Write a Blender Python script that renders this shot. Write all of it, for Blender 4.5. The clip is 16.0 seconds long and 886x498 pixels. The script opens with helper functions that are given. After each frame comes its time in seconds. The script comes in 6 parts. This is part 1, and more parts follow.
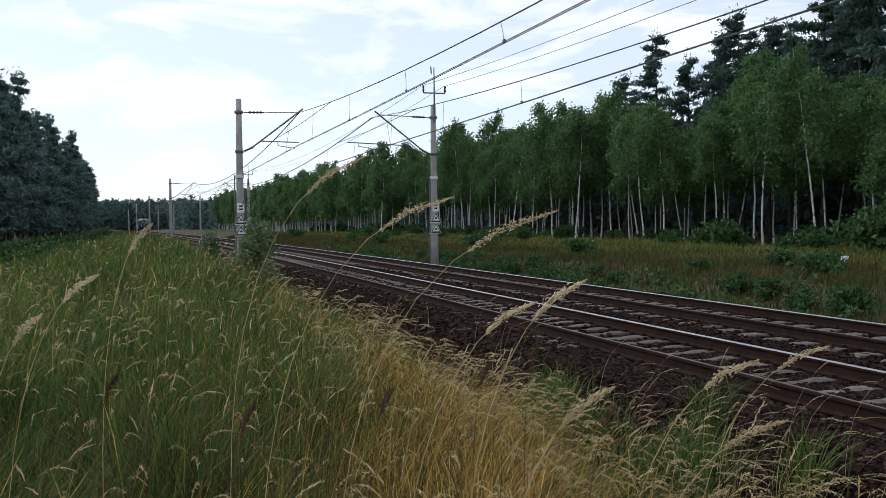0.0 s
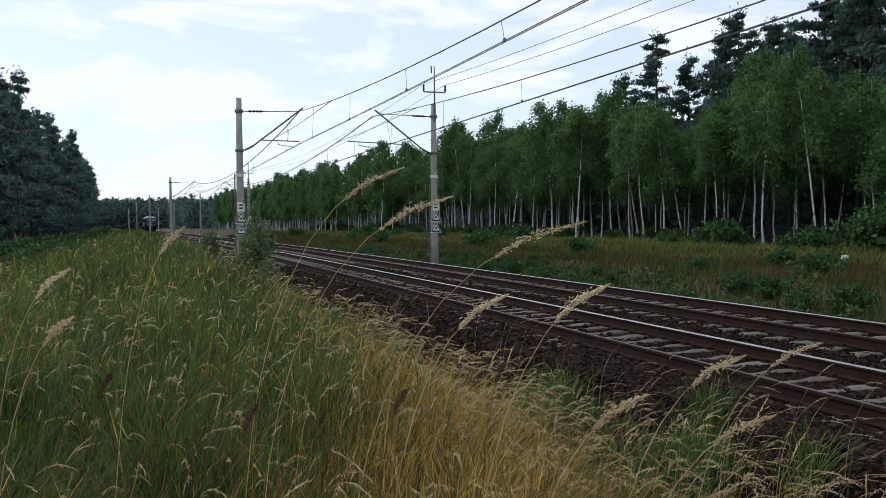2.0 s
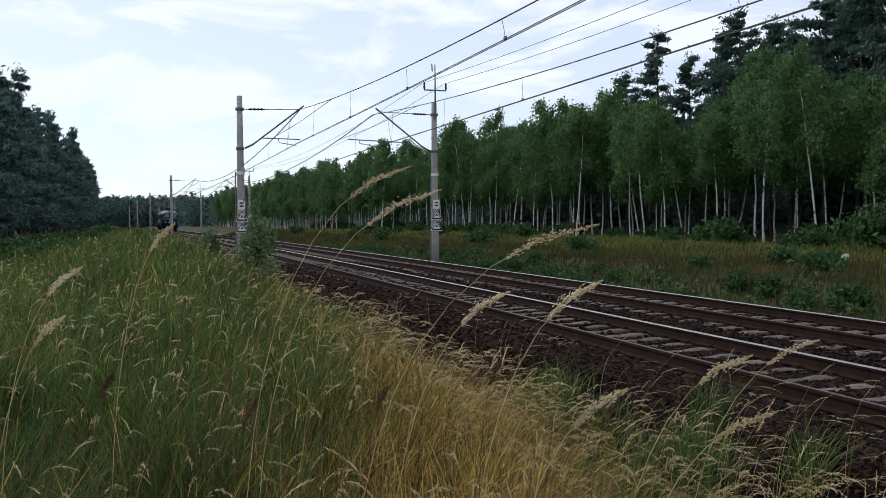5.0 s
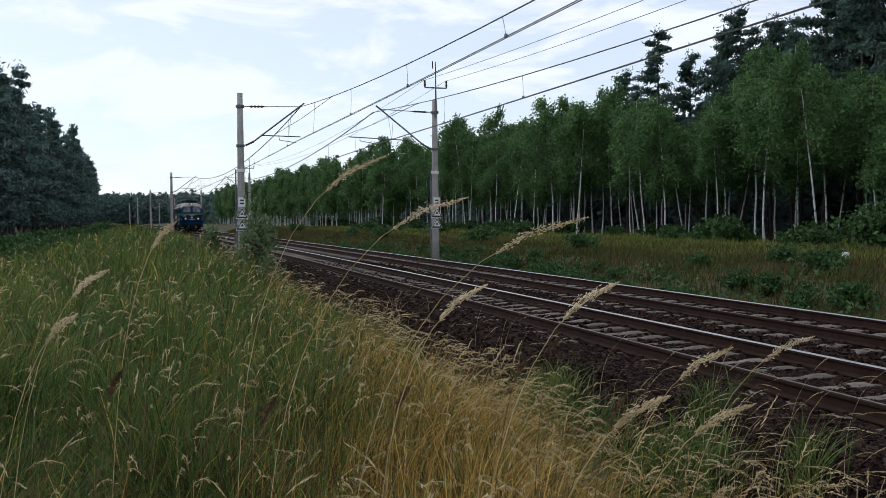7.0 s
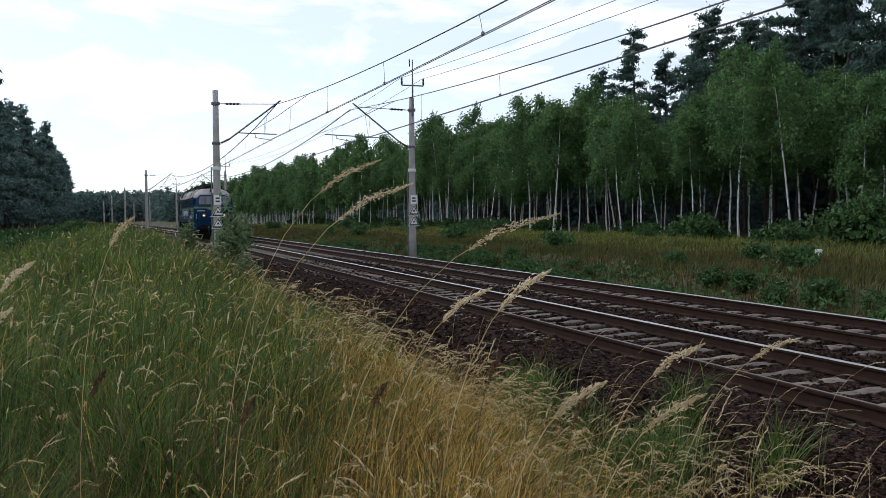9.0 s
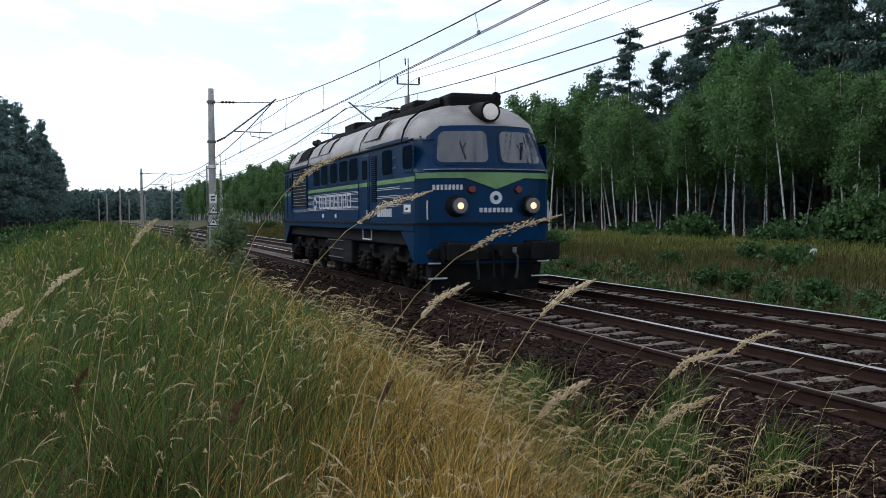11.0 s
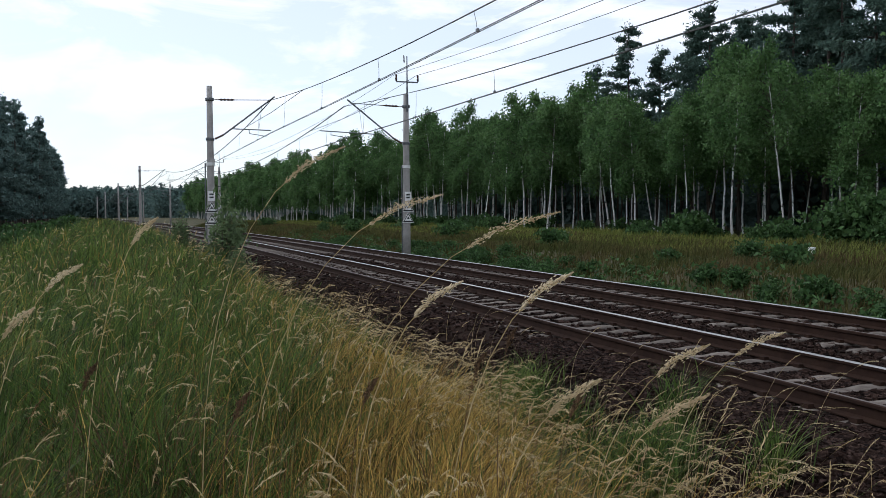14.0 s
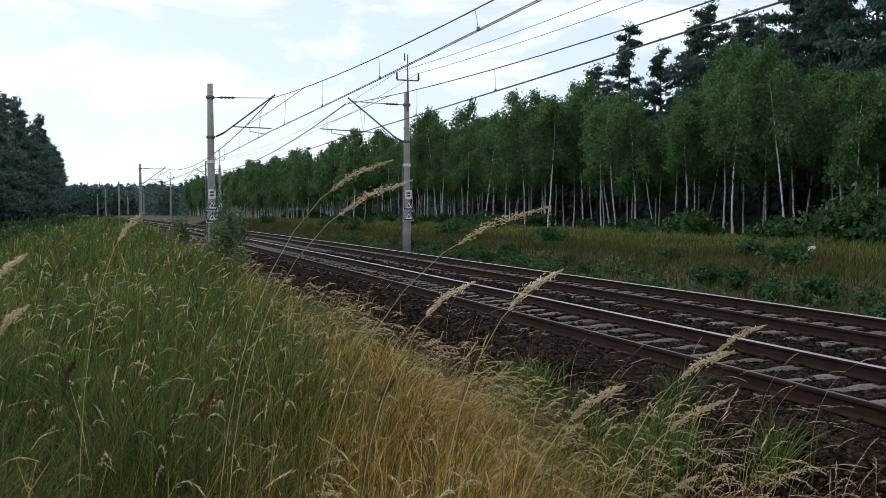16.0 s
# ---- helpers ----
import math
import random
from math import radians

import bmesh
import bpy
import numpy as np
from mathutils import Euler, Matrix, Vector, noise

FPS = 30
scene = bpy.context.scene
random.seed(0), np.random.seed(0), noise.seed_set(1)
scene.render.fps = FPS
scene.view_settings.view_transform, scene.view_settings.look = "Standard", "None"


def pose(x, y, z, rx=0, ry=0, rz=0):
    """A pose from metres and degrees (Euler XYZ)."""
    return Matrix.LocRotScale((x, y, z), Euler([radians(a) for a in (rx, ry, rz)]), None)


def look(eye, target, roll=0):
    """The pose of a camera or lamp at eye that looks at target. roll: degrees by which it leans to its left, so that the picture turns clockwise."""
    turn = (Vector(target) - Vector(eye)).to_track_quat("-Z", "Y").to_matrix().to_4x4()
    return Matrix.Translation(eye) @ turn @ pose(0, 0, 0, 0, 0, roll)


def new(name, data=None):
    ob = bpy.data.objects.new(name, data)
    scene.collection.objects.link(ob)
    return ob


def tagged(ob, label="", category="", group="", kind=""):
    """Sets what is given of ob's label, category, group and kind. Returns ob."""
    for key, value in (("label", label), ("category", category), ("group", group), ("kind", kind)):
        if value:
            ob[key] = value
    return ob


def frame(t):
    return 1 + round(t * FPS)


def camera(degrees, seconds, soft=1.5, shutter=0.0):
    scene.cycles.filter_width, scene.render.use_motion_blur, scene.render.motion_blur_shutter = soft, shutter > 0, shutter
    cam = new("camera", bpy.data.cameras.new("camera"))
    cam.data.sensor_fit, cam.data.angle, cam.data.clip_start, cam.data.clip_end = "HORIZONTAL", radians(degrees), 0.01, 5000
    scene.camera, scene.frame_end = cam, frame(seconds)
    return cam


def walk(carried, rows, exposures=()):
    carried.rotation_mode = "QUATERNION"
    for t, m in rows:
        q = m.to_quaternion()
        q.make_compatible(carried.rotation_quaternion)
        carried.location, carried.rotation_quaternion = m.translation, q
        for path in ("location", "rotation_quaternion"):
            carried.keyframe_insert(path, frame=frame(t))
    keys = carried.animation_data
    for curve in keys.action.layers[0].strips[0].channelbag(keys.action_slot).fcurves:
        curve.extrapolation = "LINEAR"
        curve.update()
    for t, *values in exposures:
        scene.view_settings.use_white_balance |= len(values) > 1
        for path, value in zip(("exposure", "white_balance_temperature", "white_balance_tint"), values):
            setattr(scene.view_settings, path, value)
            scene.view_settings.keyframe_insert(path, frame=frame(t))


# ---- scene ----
SECONDS = 16.0
FOV = 52.04
EYE = (0.0, 0.0, 1.70)
# seconds, turn to the right of the track's line, tilt, lean (degrees)
TURNS = [
    (0.0, 17.49, -1.62, -0.60), (0.5, 17.49, -1.62, -0.60), (1.0, 17.49, -1.63, -0.58), (1.5, 17.48, -1.65, -0.58),
    (2.0, 17.48, -1.68, -0.57), (2.5, 17.48, -1.69, -0.56), (3.0, 17.47, -1.71, -0.55), (3.5, 17.47, -1.72, -0.53),
    (4.0, 17.46, -1.74, -0.53), (4.8, 17.45, -1.78, -0.51), (5.6, 17.43, -1.83, -0.49), (6.5, 17.43, -1.88, -0.46),
    (7.0, 17.43, -1.94, -0.40), (7.3, 17.53, -1.96, -0.40), (7.5, 17.76, -1.98, -0.39), (8.0, 18.14, -2.02, -0.38),
    (8.3, 18.60, -2.05, -0.41), (8.5, 18.79, -2.06, -0.43), (9.0, 18.87, -2.09, -0.45), (9.8, 18.99, -2.13, -0.43),
    (10.6, 19.10, -2.16, -0.40), (11.5, 19.19, -2.18, -0.36), (12.0, 19.22, -2.20, -0.33), (12.5, 19.23, -2.20, -0.30),
    (13.0, 19.24, -2.24, -0.29), (13.5, 19.24, -2.26, -0.29), (14.0, 19.24, -2.30, -0.29), (14.5, 19.24, -2.34, -0.28),
    (15.0, 19.23, -2.35, -0.25), (15.5, 19.22, -2.37, -0.19), (16.0, 19.22, -2.40, -0.15),
]


def facing(turn, tilt, lean):
    a, b = radians(turn), radians(tilt)
    d = Vector((math.sin(a) * math.cos(b), math.cos(a) * math.cos(b), math.sin(b)))
    return look(EYE, Vector(EYE) + 50 * d, lean)


cam = camera(FOV, SECONDS, soft=0.75, shutter=0.06)
walk(cam, [(t, facing(a, b, c)) for t, a, b, c in TURNS], exposures=[(0.0, -0.02, 5740, 11), (3.5, -0.10, 5740, 11), (7.3, -0.10, 5740, 11), (8.5, 0.06, 5740, 11), (9.2, 0.05, 5740, 11), (11.4, 0.22, 5650, 11), (11.8, 0.28, 5650, 11), (12.2, 0.28, 5650, 11), (12.7, 0.02, 5740, 11), (16.0, 0.0, 5740, 11)])

# ---- sky and sun: high thin overcast, the sun behind the clouds on the left ----
SUN_AZ, SUN_EL = -32.0, 34.0   # degrees right of +y, above the horizon
world = bpy.data.worlds.new("overcast_sky")
scene.world = world
world.use_nodes = True


def node(tree, kind, **inputs):
    n = tree.nodes.new(kind)
    for key, value in inputs.items():
        n.inputs[key.replace("_", " ")].default_value = value
    return n


def build_sky():
    tree = world.node_tree
    tree.nodes.clear()
    out = tree.nodes.new("ShaderNodeOutputWorld")
    back = node(tree, "ShaderNodeBackground", Strength=0.12)
    sky = tree.nodes.new("ShaderNodeTexSky")
    sky.sky_type, sky.sun_disc = "NISHITA", False
    sky.sun_elevation, sky.sun_rotation = radians(SUN_EL), radians(SUN_AZ)
    sky.air_density, sky.dust_density, sky.ozone_density = 1.0, 0.5, 1.6
    # a broken sheet of thin cloud, drawn out flat, over the clear sky
    coord = tree.nodes.new("ShaderNodeTexCoord")
    flat = tree.nodes.new("ShaderNodeMapping")
    flat.inputs["Scale"].default_value = (1.0, 1.0, 3.2)
    flat.inputs["Location"].default_value = (0.35, 0.1, 0.4)
    tree.links.new(coord.outputs["Generated"], flat.inputs["Vector"])
    big = node(tree, "ShaderNodeTexNoise", Scale=5.5, Detail=9.0, Roughness=0.58, Distortion=0.5)
    soft = node(tree, "ShaderNodeTexNoise", Scale=1.3, Detail=5.0, Roughness=0.55, Distortion=0.3)
    for n in (big, soft):
        tree.links.new(flat.outputs["Vector"], n.inputs["Vector"])
    shade = tree.nodes.new("ShaderNodeValToRGB")
    shade.color_ramp.elements[0].position, shade.color_ramp.elements[0].color = 0.42, (5.2, 5.75, 6.5, 1)
    shade.color_ramp.elements[1].position, shade.color_ramp.elements[1].color = 0.66, (9.1, 9.0, 8.95, 1)
    # an overcast sky is brighter overhead than along the horizon
    part_z = tree.nodes.new("ShaderNodeSeparateXYZ")
    tree.links.new(coord.outputs["Generated"], part_z.inputs["Vector"])
    lift = tree.nodes.new("ShaderNodeMath")
    lift.operation = "MULTIPLY_ADD"
    lift.inputs[1].default_value = 0.75
    tree.links.new(part_z.outputs["Z"], lift.inputs[0])
    tree.links.new(soft.outputs["Fac"], lift.inputs[2])
    tree.links.new(lift.outputs[0], shade.inputs["Fac"])
    thin = tree.nodes.new("ShaderNodeValToRGB")
    thin.color_ramp.elements[0].position, thin.color_ramp.elements[0].color = 0.46, (0.62, 0.62, 0.62, 1)
    thin.color_ramp.elements[1].position, thin.color_ramp.elements[1].color = 0.56, (0.97, 0.97, 0.97, 1)
    tree.links.new(big.outputs["Fac"], thin.inputs["Fac"])
    mix = tree.nodes.new("ShaderNodeMix")
    mix.data_type = "RGBA"
    tree.links.new(thin.outputs["Color"], mix.inputs["Factor"])
    tree.links.new(sky.outputs["Color"], mix.inputs["A"])
    tree.links.new(shade.outputs["Color"], mix.inputs["B"])
    tree.links.new(mix.outputs["Result"], back.inputs["Color"])
    tree.links.new(back.outputs["Background"], out.inputs["Surface"])


build_sky()
sun = new("sun", bpy.data.lights.new("sun", "SUN"))
sun.data.energy, sun.data.angle, sun.data.color = 1.15, radians(12), (1.0, 0.96, 0.89)
_a, _e = radians(SUN_AZ), radians(SUN_EL)
sun.matrix_world = look((0, 0, 60), Vector((0, 0, 60)) - Vector((math.sin(_a) * math.cos(_e), math.cos(_a) * math.cos(_e), math.sin(_e))))

# ---- materials ----


def material(name, colours, rough=0.8, metal=0.0, scale=8.0, fine=60.0, bump=0.3, depth=0.01, vary=0.0, island=0.0,
             through_light=0.0, spots=None, emit=0.0, spec=0.4, stretch=(1, 1, 1)):
    """colours: two or three tones mixed by noise at two scales; vary: lightness spread from object to object; island: from piece to piece."""
    m = bpy.data.materials.new(name)
    m.use_nodes = True
    tr = m.node_tree
    bsdf = tr.nodes["Principled BSDF"]
    L = tr.links.new
    tc = tr.nodes.new("ShaderNodeTexCoord")
    mp = tr.nodes.new("ShaderNodeMapping")
    mp.inputs["Scale"].default_value = stretch
    L(tc.outputs["Object"], mp.inputs["Vector"])
    coarse = node(tr, "ShaderNodeTexNoise", Scale=scale, Detail=5.0, Roughness=0.6)
    grain = node(tr, "ShaderNodeTexNoise", Scale=fine, Detail=3.0, Roughness=0.6)
    for n in (coarse, grain):
        L(mp.outputs["Vector"], n.inputs["Vector"])
    add = tr.nodes.new("ShaderNodeMath")
    add.operation = "MULTIPLY_ADD"
    add.inputs[1].default_value, add.inputs[2].default_value = 0.4, -0.2
    L(grain.outputs["Fac"], add.inputs[0])
    tot = tr.nodes.new("ShaderNodeMath")
    tot.operation = "ADD"
    L(coarse.outputs["Fac"], tot.inputs[0])
    L(add.outputs[0], tot.inputs[1])
    ramp = tr.nodes.new("ShaderNodeValToRGB")
    els = ramp.color_ramp.elements
    els[0].position, els[1].position = 0.33, 0.68
    els[0].color, els[1].color = (*colours[0], 1), (*colours[-1], 1)
    if len(colours) == 3:
        e = els.new(0.5)
        e.color = (*colours[1], 1)
    L(tot.outputs[0], ramp.inputs["Fac"])
    colour = ramp.outputs["Color"]
    if vary or island:
        hsv = tr.nodes.new("ShaderNodeHueSaturation")
        if vary:
            src = tr.nodes.new("ShaderNodeObjectInfo").outputs["Random"]
            amount = vary
        else:
            src = tr.nodes.new("ShaderNodeNewGeometry").outputs["Random Per Island"]
            amount = island
        mr = node(tr, "ShaderNodeMapRange", To_Min=1 - amount, To_Max=1 + amount)
        L(src, mr.inputs["Value"])
        L(mr.outputs["Result"], hsv.inputs["Value"])
        L(colour, hsv.inputs["Color"])
        colour = hsv.outputs["Color"]
    if spots:
        sc, low, high, tone = spots
        sp = node(tr, "ShaderNodeTexNoise", Scale=sc, Detail=6.0, Roughness=0.65)
        L(mp.outputs["Vector"], sp.inputs["Vector"])
        r2 = tr.nodes.new("ShaderNodeValToRGB")
        r2.color_ramp.elements[0].position, r2.color_ramp.elements[1].position = low, high
        mx = tr.nodes.new("ShaderNodeMix")
        mx.data_type = "RGBA"
        mx.inputs["B"].default_value = (*tone, 1)
        L(sp.outputs["Fac"], r2.inputs["Fac"])
        L(r2.outputs["Color"], mx.inputs["Factor"])
        L(colour, mx.inputs["A"])
        colour = mx.outputs["Result"]
    L(colour, bsdf.inputs["Base Color"])
    bsdf.inputs["Roughness"].default_value, bsdf.inputs["Metallic"].default_value = rough, metal
    bsdf.inputs["Specular IOR Level"].default_value = spec
    if emit:
        L(colour, bsdf.inputs["Emission Color"])
        bsdf.inputs["Emission Strength"].default_value = emit
    if bump:
        bp = node(tr, "ShaderNodeBump", Strength=bump, Distance=depth)
        L(tot.outputs[0], bp.inputs["Height"])
        L(bp.outputs["Normal"], bsdf.inputs["Normal"])
    if through_light:
        trn = tr.nodes.new("ShaderNodeBsdfTranslucent")
        L(colour, trn.inputs["Color"])
        ms = node(tr, "ShaderNodeMixShader", Fac=through_light)
        L(bsdf.outputs["BSDF"], ms.inputs[1])
        L(trn.outputs["BSDF"], ms.inputs[2])
        L(ms.outputs["Shader"], tr.nodes["Material Output"].inputs["Surface"])
    return m


M_SOIL = material("dry_soil_and_moss", [(0.035, 0.04, 0.016), (0.07, 0.065, 0.03), (0.10, 0.085, 0.05)], 0.95, scale=0.6, fine=14, bump=0.6, depth=0.05, spec=0.1)
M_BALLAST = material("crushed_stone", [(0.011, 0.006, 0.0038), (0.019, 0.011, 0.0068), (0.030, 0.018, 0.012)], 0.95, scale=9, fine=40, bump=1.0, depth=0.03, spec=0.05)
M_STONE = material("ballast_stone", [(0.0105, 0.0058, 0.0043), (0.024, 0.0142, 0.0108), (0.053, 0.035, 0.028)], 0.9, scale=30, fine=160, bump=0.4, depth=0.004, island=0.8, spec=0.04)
M_CONCRETE = material("weathered_concrete", [(0.27, 0.255, 0.235), (0.38, 0.36, 0.335)], 0.85, scale=3, fine=70, bump=0.25, depth=0.006, spots=(2.0, 0.52, 0.75, (0.19, 0.175, 0.155)))
M_SLEEPER = material("dusty_concrete", [(0.095, 0.076, 0.062), (0.143, 0.12, 0.10), (0.20, 0.174, 0.15)], 0.9, scale=6, fine=80, bump=0.4, depth=0.006, vary=0.25, spec=0.12, spots=(3.0, 0.58, 0.8, (0.085, 0.06, 0.045)))
M_RUST = material("rusty_rail_steel", [(0.022, 0.012, 0.0085), (0.038, 0.021, 0.014)], 0.95, 0.0, scale=5, fine=90, bump=0.3, depth=0.003, spec=0.1)
# worn rail head, lightened to carry the sky's reflection in its colour
M_SHEENTOP = material("worn_rail_head_with_sky_sheen", [(0.34, 0.325, 0.31), (0.44, 0.43, 0.41)], 0.42, 1.0, scale=2, fine=60, bump=0.05, depth=0.001)
M_GALV = material("dull_galvanised_steel", [(0.10, 0.105, 0.11), (0.19, 0.195, 0.20)], 0.55, 0.7, scale=6, fine=50, bump=0.1, depth=0.002)
M_WIRE = material("oxidised_copper_wire", [(0.055, 0.06, 0.055), (0.10, 0.10, 0.09)], 0.6, 0.5, scale=4, fine=30, bump=0)
M_INSUL = material("brown_glazed_porcelain", [(0.05, 0.022, 0.014), (0.075, 0.035, 0.022)], 0.25, scale=10, fine=40, bump=0)
M_SIGN = material("white_enamel", [(0.62, 0.62, 0.60), (0.75, 0.75, 0.73)], 0.45, scale=6, fine=40, bump=0.1, depth=0.002, spots=(5.0, 0.55, 0.8, (0.35, 0.3, 0.24)))
M_BLACK = material("black_paint", [(0.012, 0.012, 0.012), (0.03, 0.03, 0.03)], 0.6, scale=8, fine=60, bump=0.1, depth=0.002)
M_BARK = material("pine_bark", [(0.035, 0.029, 0.025), (0.07, 0.056, 0.046), (0.115, 0.084, 0.064)], 0.95, scale=3, fine=25, bump=0.8, depth=0.03, stretch=(1, 1, 0.3))
M_BIRCH = material("birch_bark", [(0.47, 0.46, 0.43), (0.68, 0.67, 0.63)], 0.75, scale=2, fine=16, bump=0.3, depth=0.01, spots=(2.2, 0.56, 0.62, (0.045, 0.04, 0.036)), stretch=(1, 1, 0.6))
M_LEAF = material("birch_leaves", [(0.055, 0.114, 0.037), (0.092, 0.17, 0.056), (0.143, 0.235, 0.082)], 0.55, scale=0.35, fine=6, bump=0, island=0.35, through_light=0.42, spec=0.15)
M_NEEDLE = material("pine_needles", [(0.046, 0.082, 0.064), (0.074, 0.12, 0.092), (0.11, 0.16, 0.12)], 0.6, scale=0.5, fine=6, bump=0, island=0.3, through_light=0.25, spec=0.1)
# pine needles paled and blued: distance haze put into the colour
M_HAZEPINE = material("hazed_pine_needles", [(0.066, 0.108, 0.098), (0.098, 0.15, 0.132), (0.135, 0.19, 0.165)], 0.6, scale=0.5, fine=6, bump=0, island=0.3, through_light=0.3, spec=0.1)
M_BUSH = material("shrub_leaves", [(0.032, 0.068, 0.022), (0.055, 0.106, 0.033), (0.09, 0.15, 0.05)], 0.6, scale=1.5, fine=9, bump=0, island=0.4, through_light=0.3, spec=0.12)
M_WILLOW = material("grey_green_willow_leaves", [(0.07, 0.105, 0.045), (0.11, 0.155, 0.068), (0.165, 0.21, 0.105)], 0.6, scale=1.5, fine=9, bump=0, island=0.35, through_light=0.35, spec=0.12)
M_GRASS = material("green_grass_blades", [(0.026, 0.054, 0.010), (0.072, 0.115, 0.022), (0.165, 0.20, 0.048)], 0.55, scale=0.8, fine=5.0, bump=0, island=0.8, through_light=0.3, spec=0.15)
M_DRY = material("dry_straw_grass", [(0.18, 0.104, 0.022), (0.355, 0.23, 0.054), (0.56, 0.405, 0.135)], 0.65, scale=1.2, fine=8.0, bump=0, island=0.85, through_light=0.3, spec=0.1)
M_RUSSET = material("russet_withered_stems", [(0.08, 0.048, 0.026), (0.14, 0.085, 0.045), (0.21, 0.14, 0.08)], 0.7, scale=1.2, fine=8.0, bump=0, island=0.6, through_light=0.25, spec=0.1)
M_SEED = material("pale_seed_heads", [(0.34, 0.255, 0.125), (0.50, 0.39, 0.21), (0.70, 0.58, 0.36)], 0.8, scale=3, fine=30, bump=0, island=0.3, through_light=0.45, spec=0.1)
M_STALK = material("pale_bleached_straw", [(0.44, 0.34, 0.19), (0.58, 0.47, 0.29), (0.72, 0.61, 0.42)], 0.8, scale=4, fine=40, bump=0, island=0.2, through_light=0.45, spec=0.15)
# the same worn head in a darker tone, for rails that catch no sky
M_DULLTOP = material("worn_rail_head_without_sheen", [(0.10, 0.075, 0.06), (0.16, 0.13, 0.11)], 0.5, 0.6, scale=2, fine=60, bump=0.05, depth=0.001)
M_HEATH = material("verge_grass", [(0.046, 0.058, 0.015), (0.08, 0.078, 0.024), (0.092, 0.066, 0.03)], 0.8, scale=0.25, fine=2.0, bump=0, island=0.4, through_light=0.25, spec=0.1)
M_MEADOW = material("yellow_green_meadow_grass", [(0.085, 0.112, 0.022), (0.145, 0.165, 0.037), (0.215, 0.215, 0.06)], 0.7, scale=0.3, fine=2.0, bump=0, island=0.4, through_light=0.3, spec=0.1)
M_BLUE = material("blue_locomotive_paint", [(0.0005, 0.020, 0.060), (0.0008, 0.027, 0.082)], 0.38, scale=1.2, fine=30, bump=0.03, depth=0.003, spots=(1.9, 0.46, 0.8, (0.005, 0.017, 0.036)), spec=0.12)
M_LIME = material("light_green_stripe_paint", [(0.105, 0.21, 0.075), (0.15, 0.275, 0.10)], 0.45, scale=2, fine=30, bump=0, spots=(2.2, 0.48, 0.78, (0.07, 0.12, 0.07)))
M_ROOF = material("grimy_light_grey_roof_paint", [(0.235, 0.218, 0.20), (0.33, 0.31, 0.288)], 0.62, scale=1.0, fine=18, bump=0.1, depth=0.006, spots=(1.3, 0.47, 0.75, (0.115, 0.10, 0.088)))
M_DARK = material("sooty_dark_steel", [(0.006, 0.006, 0.0065), (0.0135, 0.013, 0.0125)], 0.8, 0.0, spec=0.07, scale=4, fine=40, bump=0.2, depth=0.004)
M_UNDER = material("oily_brown_running_gear", [(0.0065, 0.0058, 0.0052), (0.0155, 0.013, 0.011)], 0.85, 0.0, spec=0.07, scale=5, fine=40, bump=0.3, depth=0.005)
M_GLASS = material("dark_window_glass", [(0.010, 0.016, 0.024), (0.016, 0.024, 0.034)], 0.05, scale=2, fine=9, bump=0, spec=1.0)
M_PANE = material("grimy_side_window_glass", [(0.002, 0.006, 0.013), (0.005, 0.011, 0.021)], 0.08, scale=3, fine=20, bump=0, spec=0.08)
M_WHITE = material("white_lettering_paint", [(0.40, 0.42, 0.44), (0.56, 0.58, 0.60)], 0.6, scale=6, fine=40, bump=0)
M_SLAT = material("worn_pale_slat_paint", [(0.16, 0.18, 0.20), (0.30, 0.32, 0.34)], 0.6, scale=6, fine=40, bump=0)
M_LAMP = material("lit_headlamp", [(1.0, 0.58, 0.24), (1.0, 0.74, 0.42)], 0.3, scale=20, fine=60, bump=0, emit=1.1)
M_LAMPWHITE = material("lit_roof_lamp", [(0.55, 0.5, 0.44), (0.68, 0.63, 0.56)], 0.3, scale=20, fine=60, bump=0, emit=0.2)
M_LAMPOFF = material("headlamp_glass", [(0.5, 0.5, 0.48), (0.62, 0.62, 0.6)], 0.12, scale=20, fine=60, bump=0)
M_RED = material("red_tail_lamp_glass", [(0.07, 0.008, 0.01), (0.1, 0.012, 0.012)], 0.2, scale=9, fine=30, bump=0)

# ---- mesh helpers ----


def mesh_of(name, verts, faces, mats, index=None, smooth=False):
    me = bpy.data.meshes.new(name)
    me.from_pydata([tuple(v) for v in verts], [], [tuple(f) for f in faces])
    for m in (mats if isinstance(mats, (list, tuple)) else [mats]):
        me.materials.append(m)
    if index is not None:
        me.polygons.foreach_set("material_index", np.asarray(index, dtype=np.int32))
    if smooth:
        me.polygons.foreach_set("use_smooth", np.ones(len(me.polygons), dtype=bool))
    me.update()
    return me


def part(name, bm, mat, parent=None, label="", smooth=False):
    """Links a bmesh (or a mesh) as one object under parent."""
    if isinstance(bm, bmesh.types.BMesh):
        bmesh.ops.recalc_face_normals(bm, faces=bm.faces)
        me = bpy.data.meshes.new(name)
        bm.to_mesh(me)
        bm.free()
        me.materials.append(mat)
        if smooth:
            me.polygons.foreach_set("use_smooth", np.ones(len(me.polygons), dtype=bool))
    else:
        me = bm
    ob = new(name, me)
    if parent is not None:
        ob.parent = parent
    if label:
        tagged(ob, label)
    return ob


